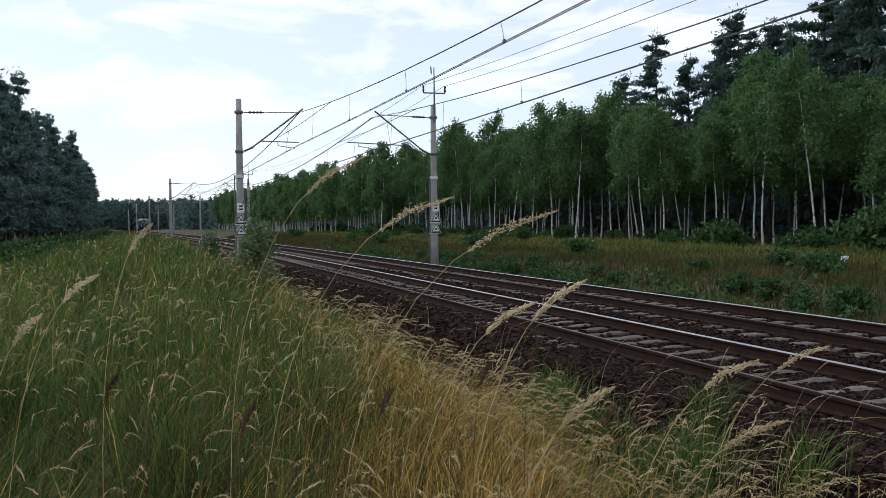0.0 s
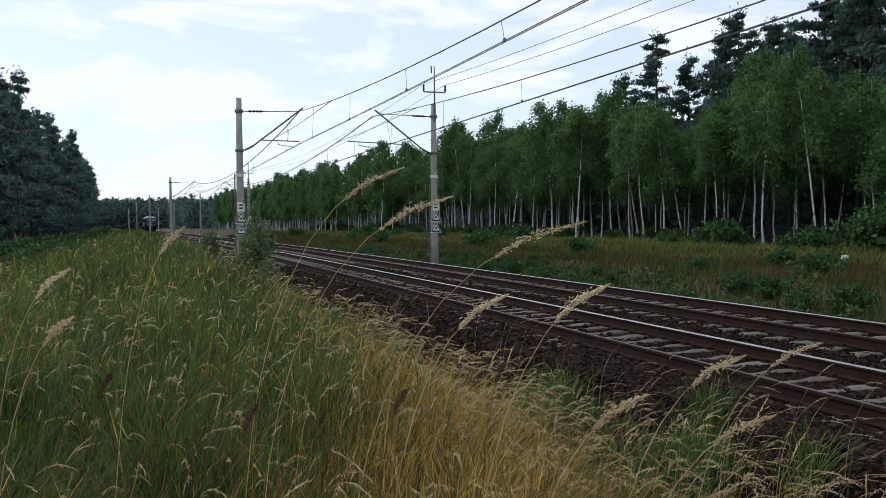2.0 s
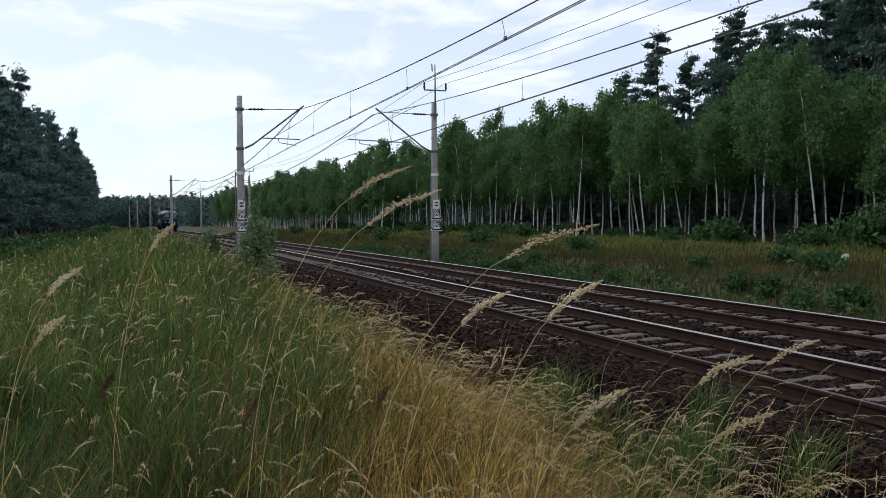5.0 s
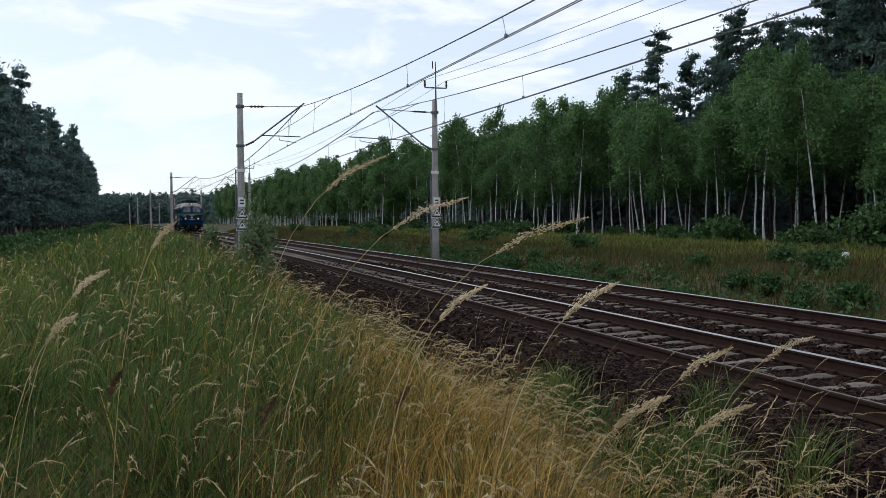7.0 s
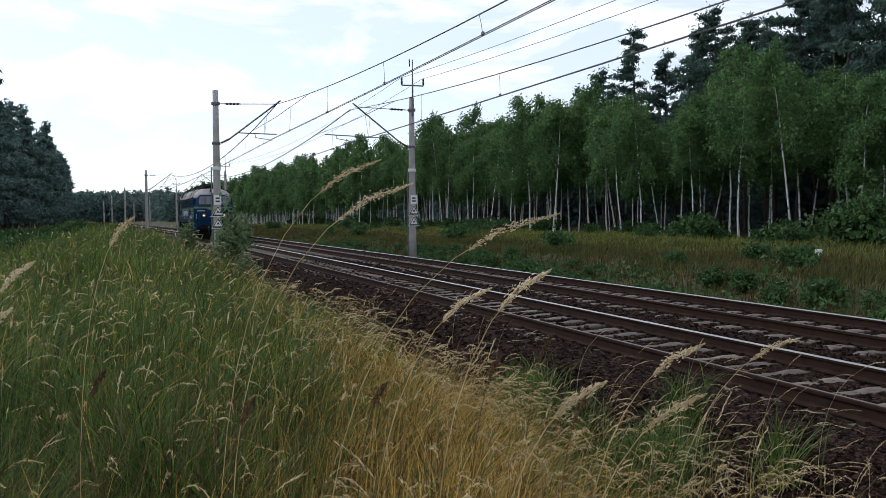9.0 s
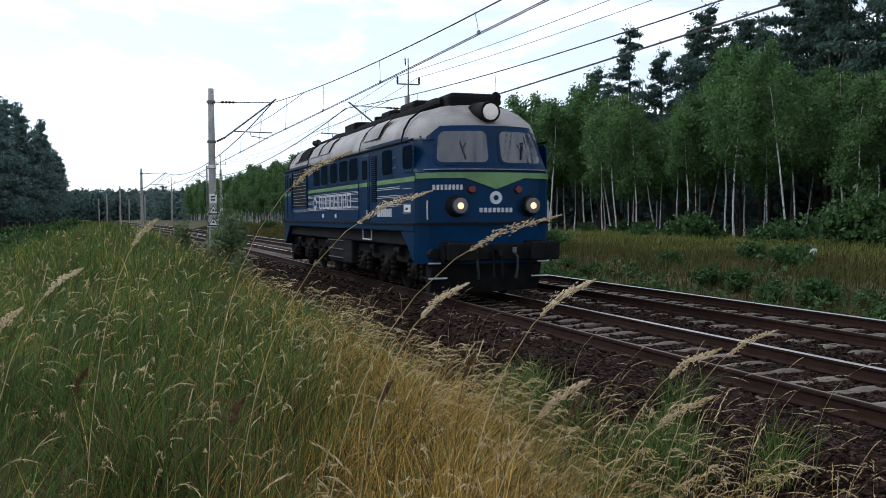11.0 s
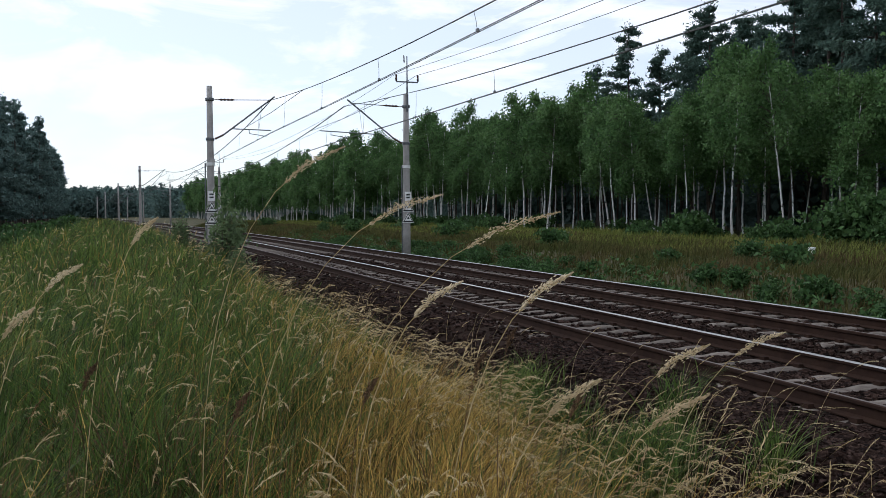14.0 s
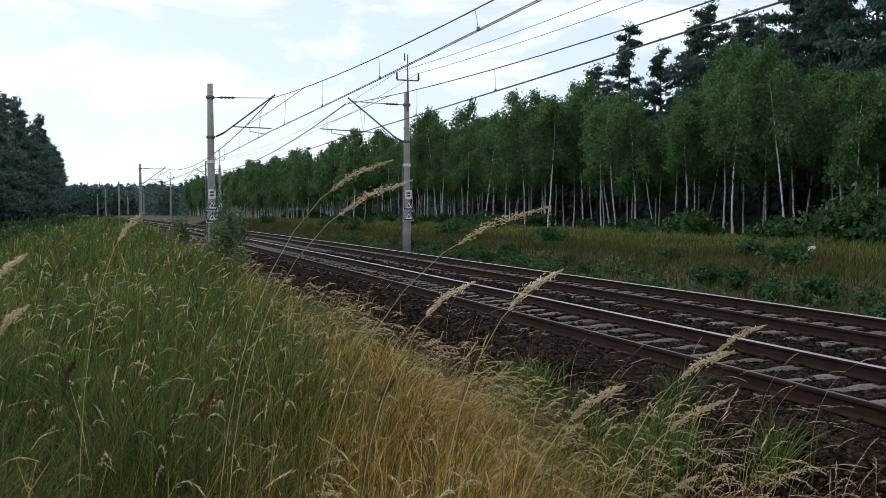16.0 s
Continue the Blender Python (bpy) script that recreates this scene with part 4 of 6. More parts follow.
def build_grass():
    rng = np.random.default_rng(21)
    sward = Sward()
    tones = (M_GRASS, M_DRY, M_SEED, M_RUSSET)

    def tone_of(P, dry_bias=0.0):
        r = rng.random(len(P))
        dry = dryness(P) + dry_bias
        return np.where(r < dry, STRAW, np.where(r < dry + russet(P), WITHERED, GREEN))

    def edge_height(q, y):
        """Shorter towards the ballast, most of all close by."""
        return 1 - (0.42 + 0.16 * (1 - ramp01(y, 5, 9))) * ramp01(q, -5.1, -3.6)

    sets = [(56000, 1.0, 7.5, -9, -4.0, 1.0, 0.0075), (42000, 6.5, 18, -9, -3.5, 1.2, 0.013), (36000, 16, 60, -13, -3.3, 1.25, 0.024), (22000, 55, 190, -20, -3.6, 1.1, 0.07)]
    for n, y0, y1, xl, qr, pw, wd in sets:
        P = field_points(n, y0, y1, xl, qr, rng, pw)
        P = P[np.hypot(P[:, 0], P[:, 1]) > 1.5]
        q = P[:, 0] - centre(P[:, 1])
        clump = 0.60 + 0.46 * np.sin(P[:, 0] * 3.1 + 1.7 * np.sin(P[:, 1] * 1.7)) * np.sin(P[:, 1] * 2.9 + 1.2 * np.sin(P[:, 0] * 2.3))
        h = rng.uniform(0.25, 1.0, len(P)) * edge_height(q, P[:, 1]) * clump
        tone = tone_of(P)
        for k in (GREEN, STRAW, WITHERED):
            sel = tone == k
            v, f, tip = blades(P[sel], h[sel], np.full(sel.sum(), wd) * rng.uniform(0.5, 1.4, sel.sum()), 0.95, rng, (0.40, -0.12) if k == STRAW else (0.10, -0.05))
            sward.add(P[sel], k, v, f, 7)
    # flowering stems: nodding panicles and narrow spikes, thickest close by
    for n, y0, y1, wd, nodes, fat in ((6800, 1.0, 6.0, 0.0034, 11, 0.0021), (5600, 5.6, 11, 0.005, 8, 0.0038), (4200, 10, 24, 0.009, 5, 0.008), (1500, 22, 46, 0.016, 4, 0.014)):
        P = field_points(n, y0, y1, -9, -4.05 if y0 < 8 else -3.3, rng, 1.0)
        P = P[(np.hypot(P[:, 0], P[:, 1]) > 1.15)]
        tuft = 0.5 + 0.5 * np.sin(P[:, 0] * 4.1 + 2.0 * np.sin(P[:, 1] * 2.3)) * np.sin(P[:, 1] * 3.7 + 1.4 * np.sin(P[:, 0] * 1.9))
        P = P[rng.random(len(P)) < 0.30 + 0.8 * tuft]
        q = P[:, 0] - centre(P[:, 1])
        h = rng.uniform(0.58, 1.12, len(P)) * edge_height(q, P[:, 1])
        tone = tone_of(P, 0.03)
        share = 0.085 + 0.46 * ramp01(q, -6.0, -5.1) - 0.36 * ramp01(q, -4.8, -4.2)
        share = share * (1 - 0.3 * ramp01(P[:, 1], 5.0, 8.0))
        headed = rng.random(len(P)) < share
        for k in (GREEN, STRAW, WITHERED):
            sel = tone == k
            if not sel.any():
                continue
            v, f, (last, before) = arching(P[sel], h[sel], wd, rng)
            sward.add(P[sel], k, v, f, 14)
            d = last - before
            d /= np.linalg.norm(d, axis=1)[:, None]
            nod = headed[sel] & (rng.random(sel.sum()) < 0.72)
            spike = (headed[sel] & ~nod) | (rng.random(sel.sum()) < 0.04)
            if nod.any():
                v, f = panicle(last[nod], d[nod], rng.uniform(0.09, 0.21, nod.sum()), rng, nodes, fat)
                m = nod.sum()
                cut = m * 2 * nodes
                strips = [t for t in f if t[0] < cut]
                grains = [tuple(i - cut for i in t) for t in f if t[0] >= cut]
                sward.add(P[sel][nod], SEED, v[:cut], strips, 2 * nodes)
                sward.add(P[sel][nod], SEED, v[cut:], grains, 12 * (nodes - 1))
            if spike.any():
                v, f = spike_head(last[spike], d[spike], rng.uniform(0.06, 0.16, spike.sum()), rng, 12, fat * 0.9)
                sward.add(P[sel][spike], SEED if k != WITHERED else WITHERED, v, f, 48)
    # thin pale stems and a few green tufts that have rooted in the ballast shoulder
    n = 210
    y = np.concatenate([rng.normal(6.2, 0.9, 80), 3.6 + 16 * rng.random(n - 80) ** 1.3])
    qq = np.concatenate([rng.normal(-2.85, 0.28, 80), -3.4 + 1.4 * rng.random(n - 80) ** 1.5])
    P = np.stack([centre(y) + qq, y, np.interp(qq, [-3.35, -2.55, -1.75], [-0.80, -0.56, -0.21])], -1)
    v, f, tip = arching(P, rng.uniform(0.5, 1.1, n), 0.0048, rng)
    sward.add(P, SEED, v, f, 14)
    d = tip[0] - tip[1]
    v, f = spike_head(tip[0], d / np.linalg.norm(d, axis=1)[:, None], rng.uniform(0.12, 0.24, n), rng, 22, 0.0024)
    sward.add(P, SEED, v, f, 88)
    for cx, cy, n, r in ((4.70, 5.75, 160, 0.15), (4.15, 6.6, 800, 0.35), (3.75, 6.3, 700, 0.3), (3.9, 8.2, 800, 0.4), (4.3, 9.8, 500, 0.35), (4.9, 7.4, 200, 0.2)):
        P = np.stack([cx + rng.normal(0, r * 0.5, n), cy + rng.normal(0, r * 0.6, n), np.zeros(n)], -1)
        q2 = P[:, 0] - centre(P[:, 1])
        P[:, 2] = np.interp(q2, [-4.6, -3.35, -2.55, -1.75], [-0.15, -0.6, -0.57, -0.21])
        v, f, _ = blades(P, rng.uniform(0.2, 0.68, n), np.full(n, 0.013), 0.8, rng, (0.2, -0.05))
        sward.add(P, GREEN, v, f, 7)
    # the meadow goes on beside and behind the place where one stands
    P = np.stack([rng.uniform(-9, 3.2, 22000), rng.uniform(-9, 1.2, 22000), np.zeros(22000)], -1)
    P = P[(np.hypot(P[:, 0], P[:, 1]) > 1.5) & ((P[:, 1] < 0.4) | (P[:, 0] < -1.0))]
    P[:, 2] = ground_xy(P[:, 0], P[:, 1]) - 0.02
    v, f, _ = blades(P, rng.uniform(0.25, 0.8, len(P)), np.full(len(P), 0.012), 0.9, rng, (0.10, -0.05))
    sward.rest[GREEN].append((v, f))
    for k in sorted(sward.cells):
        pieces = sward.cells[k]
        mid = np.concatenate([p[3] for p in pieces]).mean(0)
        v, f = join([(p[1], p[2]) for p in pieces])
        index = [p[0] for p in pieces for _ in p[2]]
        ob = new("grass_patch", mesh_of("grass_patch", v - mid, f, tones, index))
        ob.matrix_basis = pose(*mid)
        dry = sum(i == STRAW for i in index) > 0.45 * len(index)
        tagged(ob, "dry golden grass with pale nodding heads in the wind" if dry else "tall green grass with pale nodding heads in the wind", "grass", kind="stuff")
        PATCHES.append(ob)
    for k, name, label in ((GREEN, "green_grass", "tall green meadow grass beside the track"), (STRAW, "dry_grass", "straw yellow dry grass beside the ballast"), (SEED, "grass_seed_heads", "pale beige nodding grass seed heads"), (WITHERED, "withered_grass", "reddish brown withered grass stems")):
        v, f = join(sward.rest[k])
        tagged(new(name, mesh_of(name, v, f, tones[k])), label, "grass", kind="stuff")


def build_verge():
    """Low rough growth on the bank beyond the far track."""
    rng = np.random.default_rng(33)
    n = 90000
    y = 6 + 150 * rng.random(n) ** 1.6
    q = GAP + 3.0 + rng.random(n) ** 0.9 * 13.5
    x = centre(y) + q
    P = np.stack([x, y, ground_xy(x, y) - 0.02], -1)
    far = np.hypot(x, y)
    v, f, _ = blades(P, rng.uniform(0.18, 0.5, len(P)), 0.016 + far * 0.0009, 0.6, rng, (0.2, 0), 2)
    # dark leafy cover in the ditch, and the greener strip before the wood
    n = 24000
    y = 7 + 75 * rng.random(n) ** 1.5
    q = GAP + 2.7 + 2.6 * rng.random(n) ** 1.2
    lump = 0.5 + 0.5 * np.sin(y * 1.3 + 1.5 * np.sin(q * 2.1)) * np.sin(y * 0.47 + q * 1.7)
    keep = rng.random(n) < 0.03 + 0.55 * lump ** 2
    y, q, lump = y[keep], q[keep], lump[keep]
    x = centre(y) + q
    P = np.stack([x, y, ground_xy(x, y) + rng.random(len(y)) * (0.12 + 0.5 * lump)], -1)
    v2, f2 = leaf_quads(P, 0.085, rng, 0.0, 1.9)
    tagged(new("ditch_herbs", mesh_of("ditch_herbs", v2, f2, M_BUSH)), "dark green leafy herbs along the ditch", "undergrowth", kind="stuff")
    n = 46000
    y = 10 + 150 * rng.random(n) ** 1.4
    x = EDGE + 0.5 - 12.0 * rng.random(n) ** 1.1 - (NEAR - centre(y)) * 0.6
    P = np.stack([x, y, ground_xy(x, y) - 0.02], -1)
    v2, f2, _ = blades(P, rng.uniform(0.25, 0.55, n), 0.02 + np.hypot(x, y) * 0.0008, 0.5, rng, (0.2, 0), 2)
    tagged(new("meadow_strip", mesh_of("meadow_strip", v2, f2, M_MEADOW)), "brighter green grass before the wood", "grass", kind="stuff")
    tagged(new("verge_grass", mesh_of("verge_grass", v, f, M_HEATH)), "rough olive and rust-brown grass on the bank", "grass", kind="stuff")


def build_shrubs():
    rng = np.random.default_rng(55)
    tall = bush_proto(1, 2.5, 1.35, 1500, 0.075, M_WILLOW, 2.6)
    low = [bush_proto(2 + k, 1.0, 1.5, 900, 0.11, M_BUSH) for k in range(3)]
    large = bush_proto(14, 2.5, 3.6, 5200, 0.15, M_BUSH)
    conifer = [bush_proto(8 + k, 1.3, 1.7, 1200, 0.10, M_BUSH, 2.4) for k in range(2)]
    names = ("stem", "foliage")
    plant("willow_shrub", tall, names, 2.95, 30.5, 1.12, "upright grey-green shrub beside the mast", "shrub", "", 20)
    plant("willow_shrub", tall, names, 3.2, 27.0, 0.55, "small grey-green shrub in the tall grass", "shrub", "", 140)
    plant("willow_shrub", tall, names, 1.9, 34.0, 0.6, "small grey-green shrub in the tall grass", "shrub", "", 250)
    # low bushes on the bank beyond the far track
    for i in range(120):
        y = 9 + 55 * rng.random() ** 1.4
        q = GAP + 2.9 + 2.4 * rng.random() ** 1.3
        kind = conifer if rng.random() < 0.35 else low
        plant("bush", kind[rng.integers(len(kind))], names, float(centre(y)) + q, y, rng.uniform(0.3, 0.7), "low dark green bush on the bank beyond the tracks", "bush", "bushes along the bank", rng.uniform(0, 360))
    for i in range(26):
        y = 15 + 110 * rng.random()
        q = GAP + rng.uniform(6.5, 20)
        kind = conifer if rng.random() < 0.6 else low
        plant("bush", kind[rng.integers(len(kind))], names, float(centre(y)) + q, y, rng.uniform(0.6, 1.25), "dark young bush in the rough grass", "bush", "bushes along the bank", rng.uniform(0, 360))
    # undergrowth along the edge of the wood
    for i in range(120):
        y = 12 + 170 * rng.random() ** 1.1
        plant("undergrowth_bush", low[rng.integers(3)], names, EDGE - 1.6 + rng.uniform(-1.2, 2.5), y, rng.uniform(0.6, 1.4) * (1.0 if rng.random() < 0.7 else 1.5), "leafy green undergrowth at the foot of the birches", "bush", "undergrowth at the wood's edge", rng.uniform(0, 360))
    for x, y, k in ((29.0, 30.0, 1.05), (30.2, 27.2, 0.95), (28.4, 27.0, 0.75)):
        plant("undergrowth_bush", large, names, x, y, k, "large leafy green bush at the wood's edge", "bush", "undergrowth at the wood's edge", 77 * k)
    for x, y, k in ((-5.1, 45.7, 1.35), (-3.9, 46.5, 1.0), (-6.3, 47.0, 1.2), (-4.2, 70.0, 1.5)):
        plant("bush", low[1], names, x, y, k, "green bush in the meadow before the pines", "bush", "bushes in the meadow", 60 * k)
    for i in range(16):
        y = 60 + 60 * rng.random()
        plant("bush", low[rng.integers(3)], names, float(centre(y)) - rng.uniform(10.5, 18), y, rng.uniform(0.9, 1.7), "green bush in the meadow before the pines", "bush", "bushes in the meadow", rng.uniform(0, 360))


build_forests()
build_shrubs()
build_far_wood()
build_verge()
build_grass()
build_stones()


# ---- tall flowering stalks that sway in the wind ----


def build_stalk(tip, reach, seed, label, full=1.0, head=M_STALK, stem=M_SEED):
    """One stalk whose tip hangs at the given place; reach: how far it bows downwind."""
    rng = np.random.default_rng(seed)
    tip = np.array(tip)
    back = np.array([reach[0], reach[1], 0.0])
    bx, by = tip[0] - back[0], tip[1] - back[1]
    bz = float(ground_xy(bx, by)) - 0.02
    base = np.array([bx, by, bz])
    rise = tip[2] - bz
    root = empty("grass_stalk", pose(bx, by, bz), label, "grass stalk", "tall swaying stalks")
    us = np.linspace(0, 1, 12)
    line = np.stack([back[0] * us ** 2.8, back[1] * us ** 2.8, rise * (1 - (1 - us) ** 1.5)], -1)
    part("stem", pipe_mesh("stem", line[:11], 0.0013, stem, 5), None, root)
    # panicle: short branchlets set with grains on the last third
    pts, dirs = [], []
    for u in np.linspace(0.85, 1.0, 36):
        c = np.array([np.interp(u, us, line[:, k]) for k in range(3)])
        fat = math.sin(math.pi * min(1.0, 0.12 + (u - 0.85) / 0.15 * 0.86))
        for k in range(int(9 * full)):
            o = rng.normal(size=3) * 0.006 * fat * full
            pts.append(c + o)
    P = np.array(pts)
    d = np.tile(line[-1] - line[-3], (len(P), 1)) / np.linalg.norm(line[-1] - line[-3]) + rng.normal(size=P.shape) * 0.35
    d /= np.linalg.norm(d, axis=1)[:, None]
    b = np.cross(d, rng.normal(size=P.shape))
    b /= np.linalg.norm(b, axis=1)[:, None]
    ln, w = 0.0095, 0.0018
    v = np.stack([P - d * ln * 0.5, P + b * w, P + d * ln * 0.7, P - b * w], 1).reshape(-1, 3)
    part("seed_head", mesh_of("seed_head", v, np.arange(4 * len(P)).reshape(-1, 4).tolist(), head), None, root, "pale feathery seed head" if head is M_STALK else "dark brown seed spike")
    return root


# right, up and distance of the tips as seen from the eye, and the bow downwind
STALK_SPOTS = [(0.14, 0.0, 2.6, 0.45), (-0.01, 0.03, 2.9, 0.40), (-0.07, 0.065, 3.1, 0.35), (0.157, -0.068, 2.2, 0.22), (0.055, -0.08, 2.4, 0.22),
               (-0.323, 0.0, 3.3, 0.15), (0.315, -0.15, 2.5, 0.25),
               (0.395, -0.135, 3.1, 0.30), (-0.41, -0.05, 3.0, 0.2), (-0.45, -0.10, 2.6, 0.15),
               (0.20, -0.19, 2.0, 0.2), (0.33, -0.21, 2.2, 0.25)]


def build_stalks():
    out = []
    fwd, rgt = Vector((math.sin(radians(18.4)), math.cos(radians(18.4)), 0)), Vector((math.cos(radians(18.4)), -math.sin(radians(18.4)), 0))
    for i, (a, b, d, bow) in enumerate(STALK_SPOTS):
        tip = Vector(EYE) + (fwd + rgt * a + Vector((0, 0, b))) * d
        out.append(build_stalk(tuple(tip), (bow * 1.5, -bow * 0.45), 200 + i, "tall straw-coloured grass stalk with a feathery seed head"))
    # a few dark withered spikes standing among the grass
    for i, (a, b, d) in enumerate(((-0.375, -0.165, 2.5), (-0.06, -0.185, 2.6), (0.06, -0.155, 3.0), (0.115, -0.13, 3.2), (-0.21, -0.2, 2.4), (0.17, -0.2, 2.7))):
        tip = Vector(EYE) + (fwd + rgt * a + Vector((0, 0, b))) * d
        out.append(build_stalk(tuple(tip), (0.10, -0.03), 300 + i, "upright dark brown withered flower spike in the grass", 0.9, M_RUSSET, M_RUSSET))
    return out


STALKS = build_stalks()
GUSTED = build_stalk((0.029, 1.559, 1.885), (0.05, -0.02), 260, "tall dark grass stalk tossed up by the train's wind", 0.5, M_STALK, M_RUSSET)


def build_marker_post():
    x, y = 21.4, 24.3
    z = float(ground_xy(x, y))
    root = empty("marker_post", pose(x, y, z, 0, 0, -30), "short concrete marker post with a white head", "marker post")
    part("shaft", box(-0.07, 0.07, -0.06, 0.06, -0.15, 0.16, 0.01), M_CONCRETE, root)
    part("head", box(-0.11, 0.11, -0.09, 0.09, 0.13, 0.35, 0.015), M_SIGN, root, "white painted head")


build_marker_post()

# ---- locomotive: y runs forward, z = 0 at the rail heads ----
HALF, NOSE, TAIL = 1.475, 7.75, 0.9     # TAIL: how much longer the rear half is


def nose_y(x, z, rake=0.75):
    """The convex front, leaning back above the waist; the trailing end is steeper."""
    a = min(abs(x), HALF)
    y = NOSE - 0.2 * a * a - 0.26 * (max(0.0, a - 1.1) / 0.375) ** 2.4
    return y - max(0.0, z - 2.55) * (0.24 + (rake - 0.16 * (rake < 0.3)) * (a / HALF) ** 4) - 0.10 * max(0.0, 1.5 - z)


def outline(z, n=13):
    """Plan outline at a height, both ends alike."""
    xs = [HALF * math.sin(math.pi / 2 * (2 * i / (n - 1) - 1)) for i in range(n)]
    front = [(x, nose_y(x, z)) for x in xs]
    return front + [(-x, -nose_y(x, z, 0.12) - TAIL) for x in xs]


def loft(rings, bm=None, caps=True):
    bm = bm or bmesh.new()
    rows = [[bm.verts.new(p) for p in r] for r in rings]
    n = len(rows[0])
    for a, b in zip(rows, rows[1:]):
        for j in range(n):
            bm.faces.new((a[j], a[(j + 1) % n], b[(j + 1) % n], b[j]))
    if caps:
        bm.faces.new(rows[0][::-1])
        bm.faces.new(rows[-1])
    return bm


def nose_patch(pts, out, thick=0.02, end=1, steps=6, corner=0.0):
    """A panel that follows the front: pts are (x, z) corners in order, split finely across x."""
    (x0, z0), (x1, z1), (x2, z2), (x3, z3) = pts      # bottom left, bottom right, top right, top left
    bm = bmesh.new()
    grid = []
    for i in range(steps + 1):
        u = i / steps
        col = []
        for w in (0.0, 0.5, 1.0):
            edge = max(0.0, corner - min(u, 1 - u))
            w = 0.5 + (w - 0.5) * (1 - 2 * (corner - math.sqrt(max(0.0, corner ** 2 - edge ** 2))))
            x = (x0 + (x1 - x0) * u) * (1 - w) + (x3 + (x2 - x3) * u) * w
            z = (z0 + (z1 - z0) * u) * (1 - w) + (z3 + (z2 - z3) * u) * w
            y = nose_y(x, z, 0.75 if end > 0 else 0.12)
            col.append((bm.verts.new((end * x, end * (y + out), z)), bm.verts.new((end * x, end * (y + out - thick), z))))
        grid.append(col)
    for a, b in zip(grid, grid[1:]):
        for k in (0, 1):
            bm.faces.new((a[k][0], b[k][0], b[k + 1][0], a[k + 1][0]))
            bm.faces.new((a[k][1], a[k + 1][1], b[k + 1][1], b[k][1]))
        bm.faces.new((a[0][0], a[0][1], b[0][1], b[0][0]))
        bm.faces.new((a[2][0], b[2][0], b[2][1], a[2][1]))
    for col in (grid[0], grid[-1]):
        for k in (0, 1):
            bm.faces.new((col[k][0], col[k + 1][0], col[k + 1][1], col[k][1]))
    return bm


def rounded_pane(s, y0, y1, z0, z1, out, r=0.07, thick=0.02):
    """A pane with rounded corners on the side wall s."""
    bm = bmesh.new()
    ring = []
    for cy, cz, a0 in ((y1 - r, z1 - r, 0), (y0 + r, z1 - r, 90), (y0 + r, z0 + r, 180), (y1 - r, z0 + r, 270)):
        for k in range(4):
            a = radians(a0 + 30 * k)
            ring.append((cy + r * math.cos(a), cz + r * math.sin(a)))
    return loft([[(s * (HALF + out - thick), y, z) for y, z in ring], [(s * (HALF + out), y, z) for y, z in ring]], bm)


def side_window(root, s, y0, y1, z0, z1):
    frame_ob = part("window_frame", rounded_pane(s, y0 - 0.045, y1 + 0.045, z0 - 0.045, z1 + 0.045, 0.008, 0.15), M_BLUE, root)
    part("pane", rounded_pane(s, y0, y1, z0, z1, 0.012, 0.12), M_PANE, frame_ob, "dark grimy window pane")
    part("sill", box(min(s * HALF, s * (HALF + 0.02)), max(s * HALF, s * (HALF + 0.02)), y0 + 0.02, y1 - 0.02, z0 - 0.068, z0 - 0.05), M_BLUE, frame_ob)


def roof_ring(y):
    """Arched roof section that closes down towards either end."""
    a = y if y > 0 else -y - TAIL
    t = max(0.0, (a - 6.1) / (7.5 - 6.1))
    low = 1 - 0.72 * t ** 1.7
    w = 1 - 0.30 * t ** 1.8
    pts = [(1.49, 3.215), (1.478, 3.30), (1.43, 3.48), (1.30, 3.70), (1.08, 3.88), (0.75, 4.02), (0.38, 4.09), (0, 4.11)]
    half = [(x * w, 3.215 + (z - 3.215) * low) for x, z in pts]
    ring = half + [(-x, z) for x, z in half[-2::-1]]
    if y > 0:
        return [(x, min(y, nose_y(x, z)), z) for x, z in ring]
    return [(x, max(y, -nose_y(x, z, 0.12) - TAIL), z) for x, z in ring]


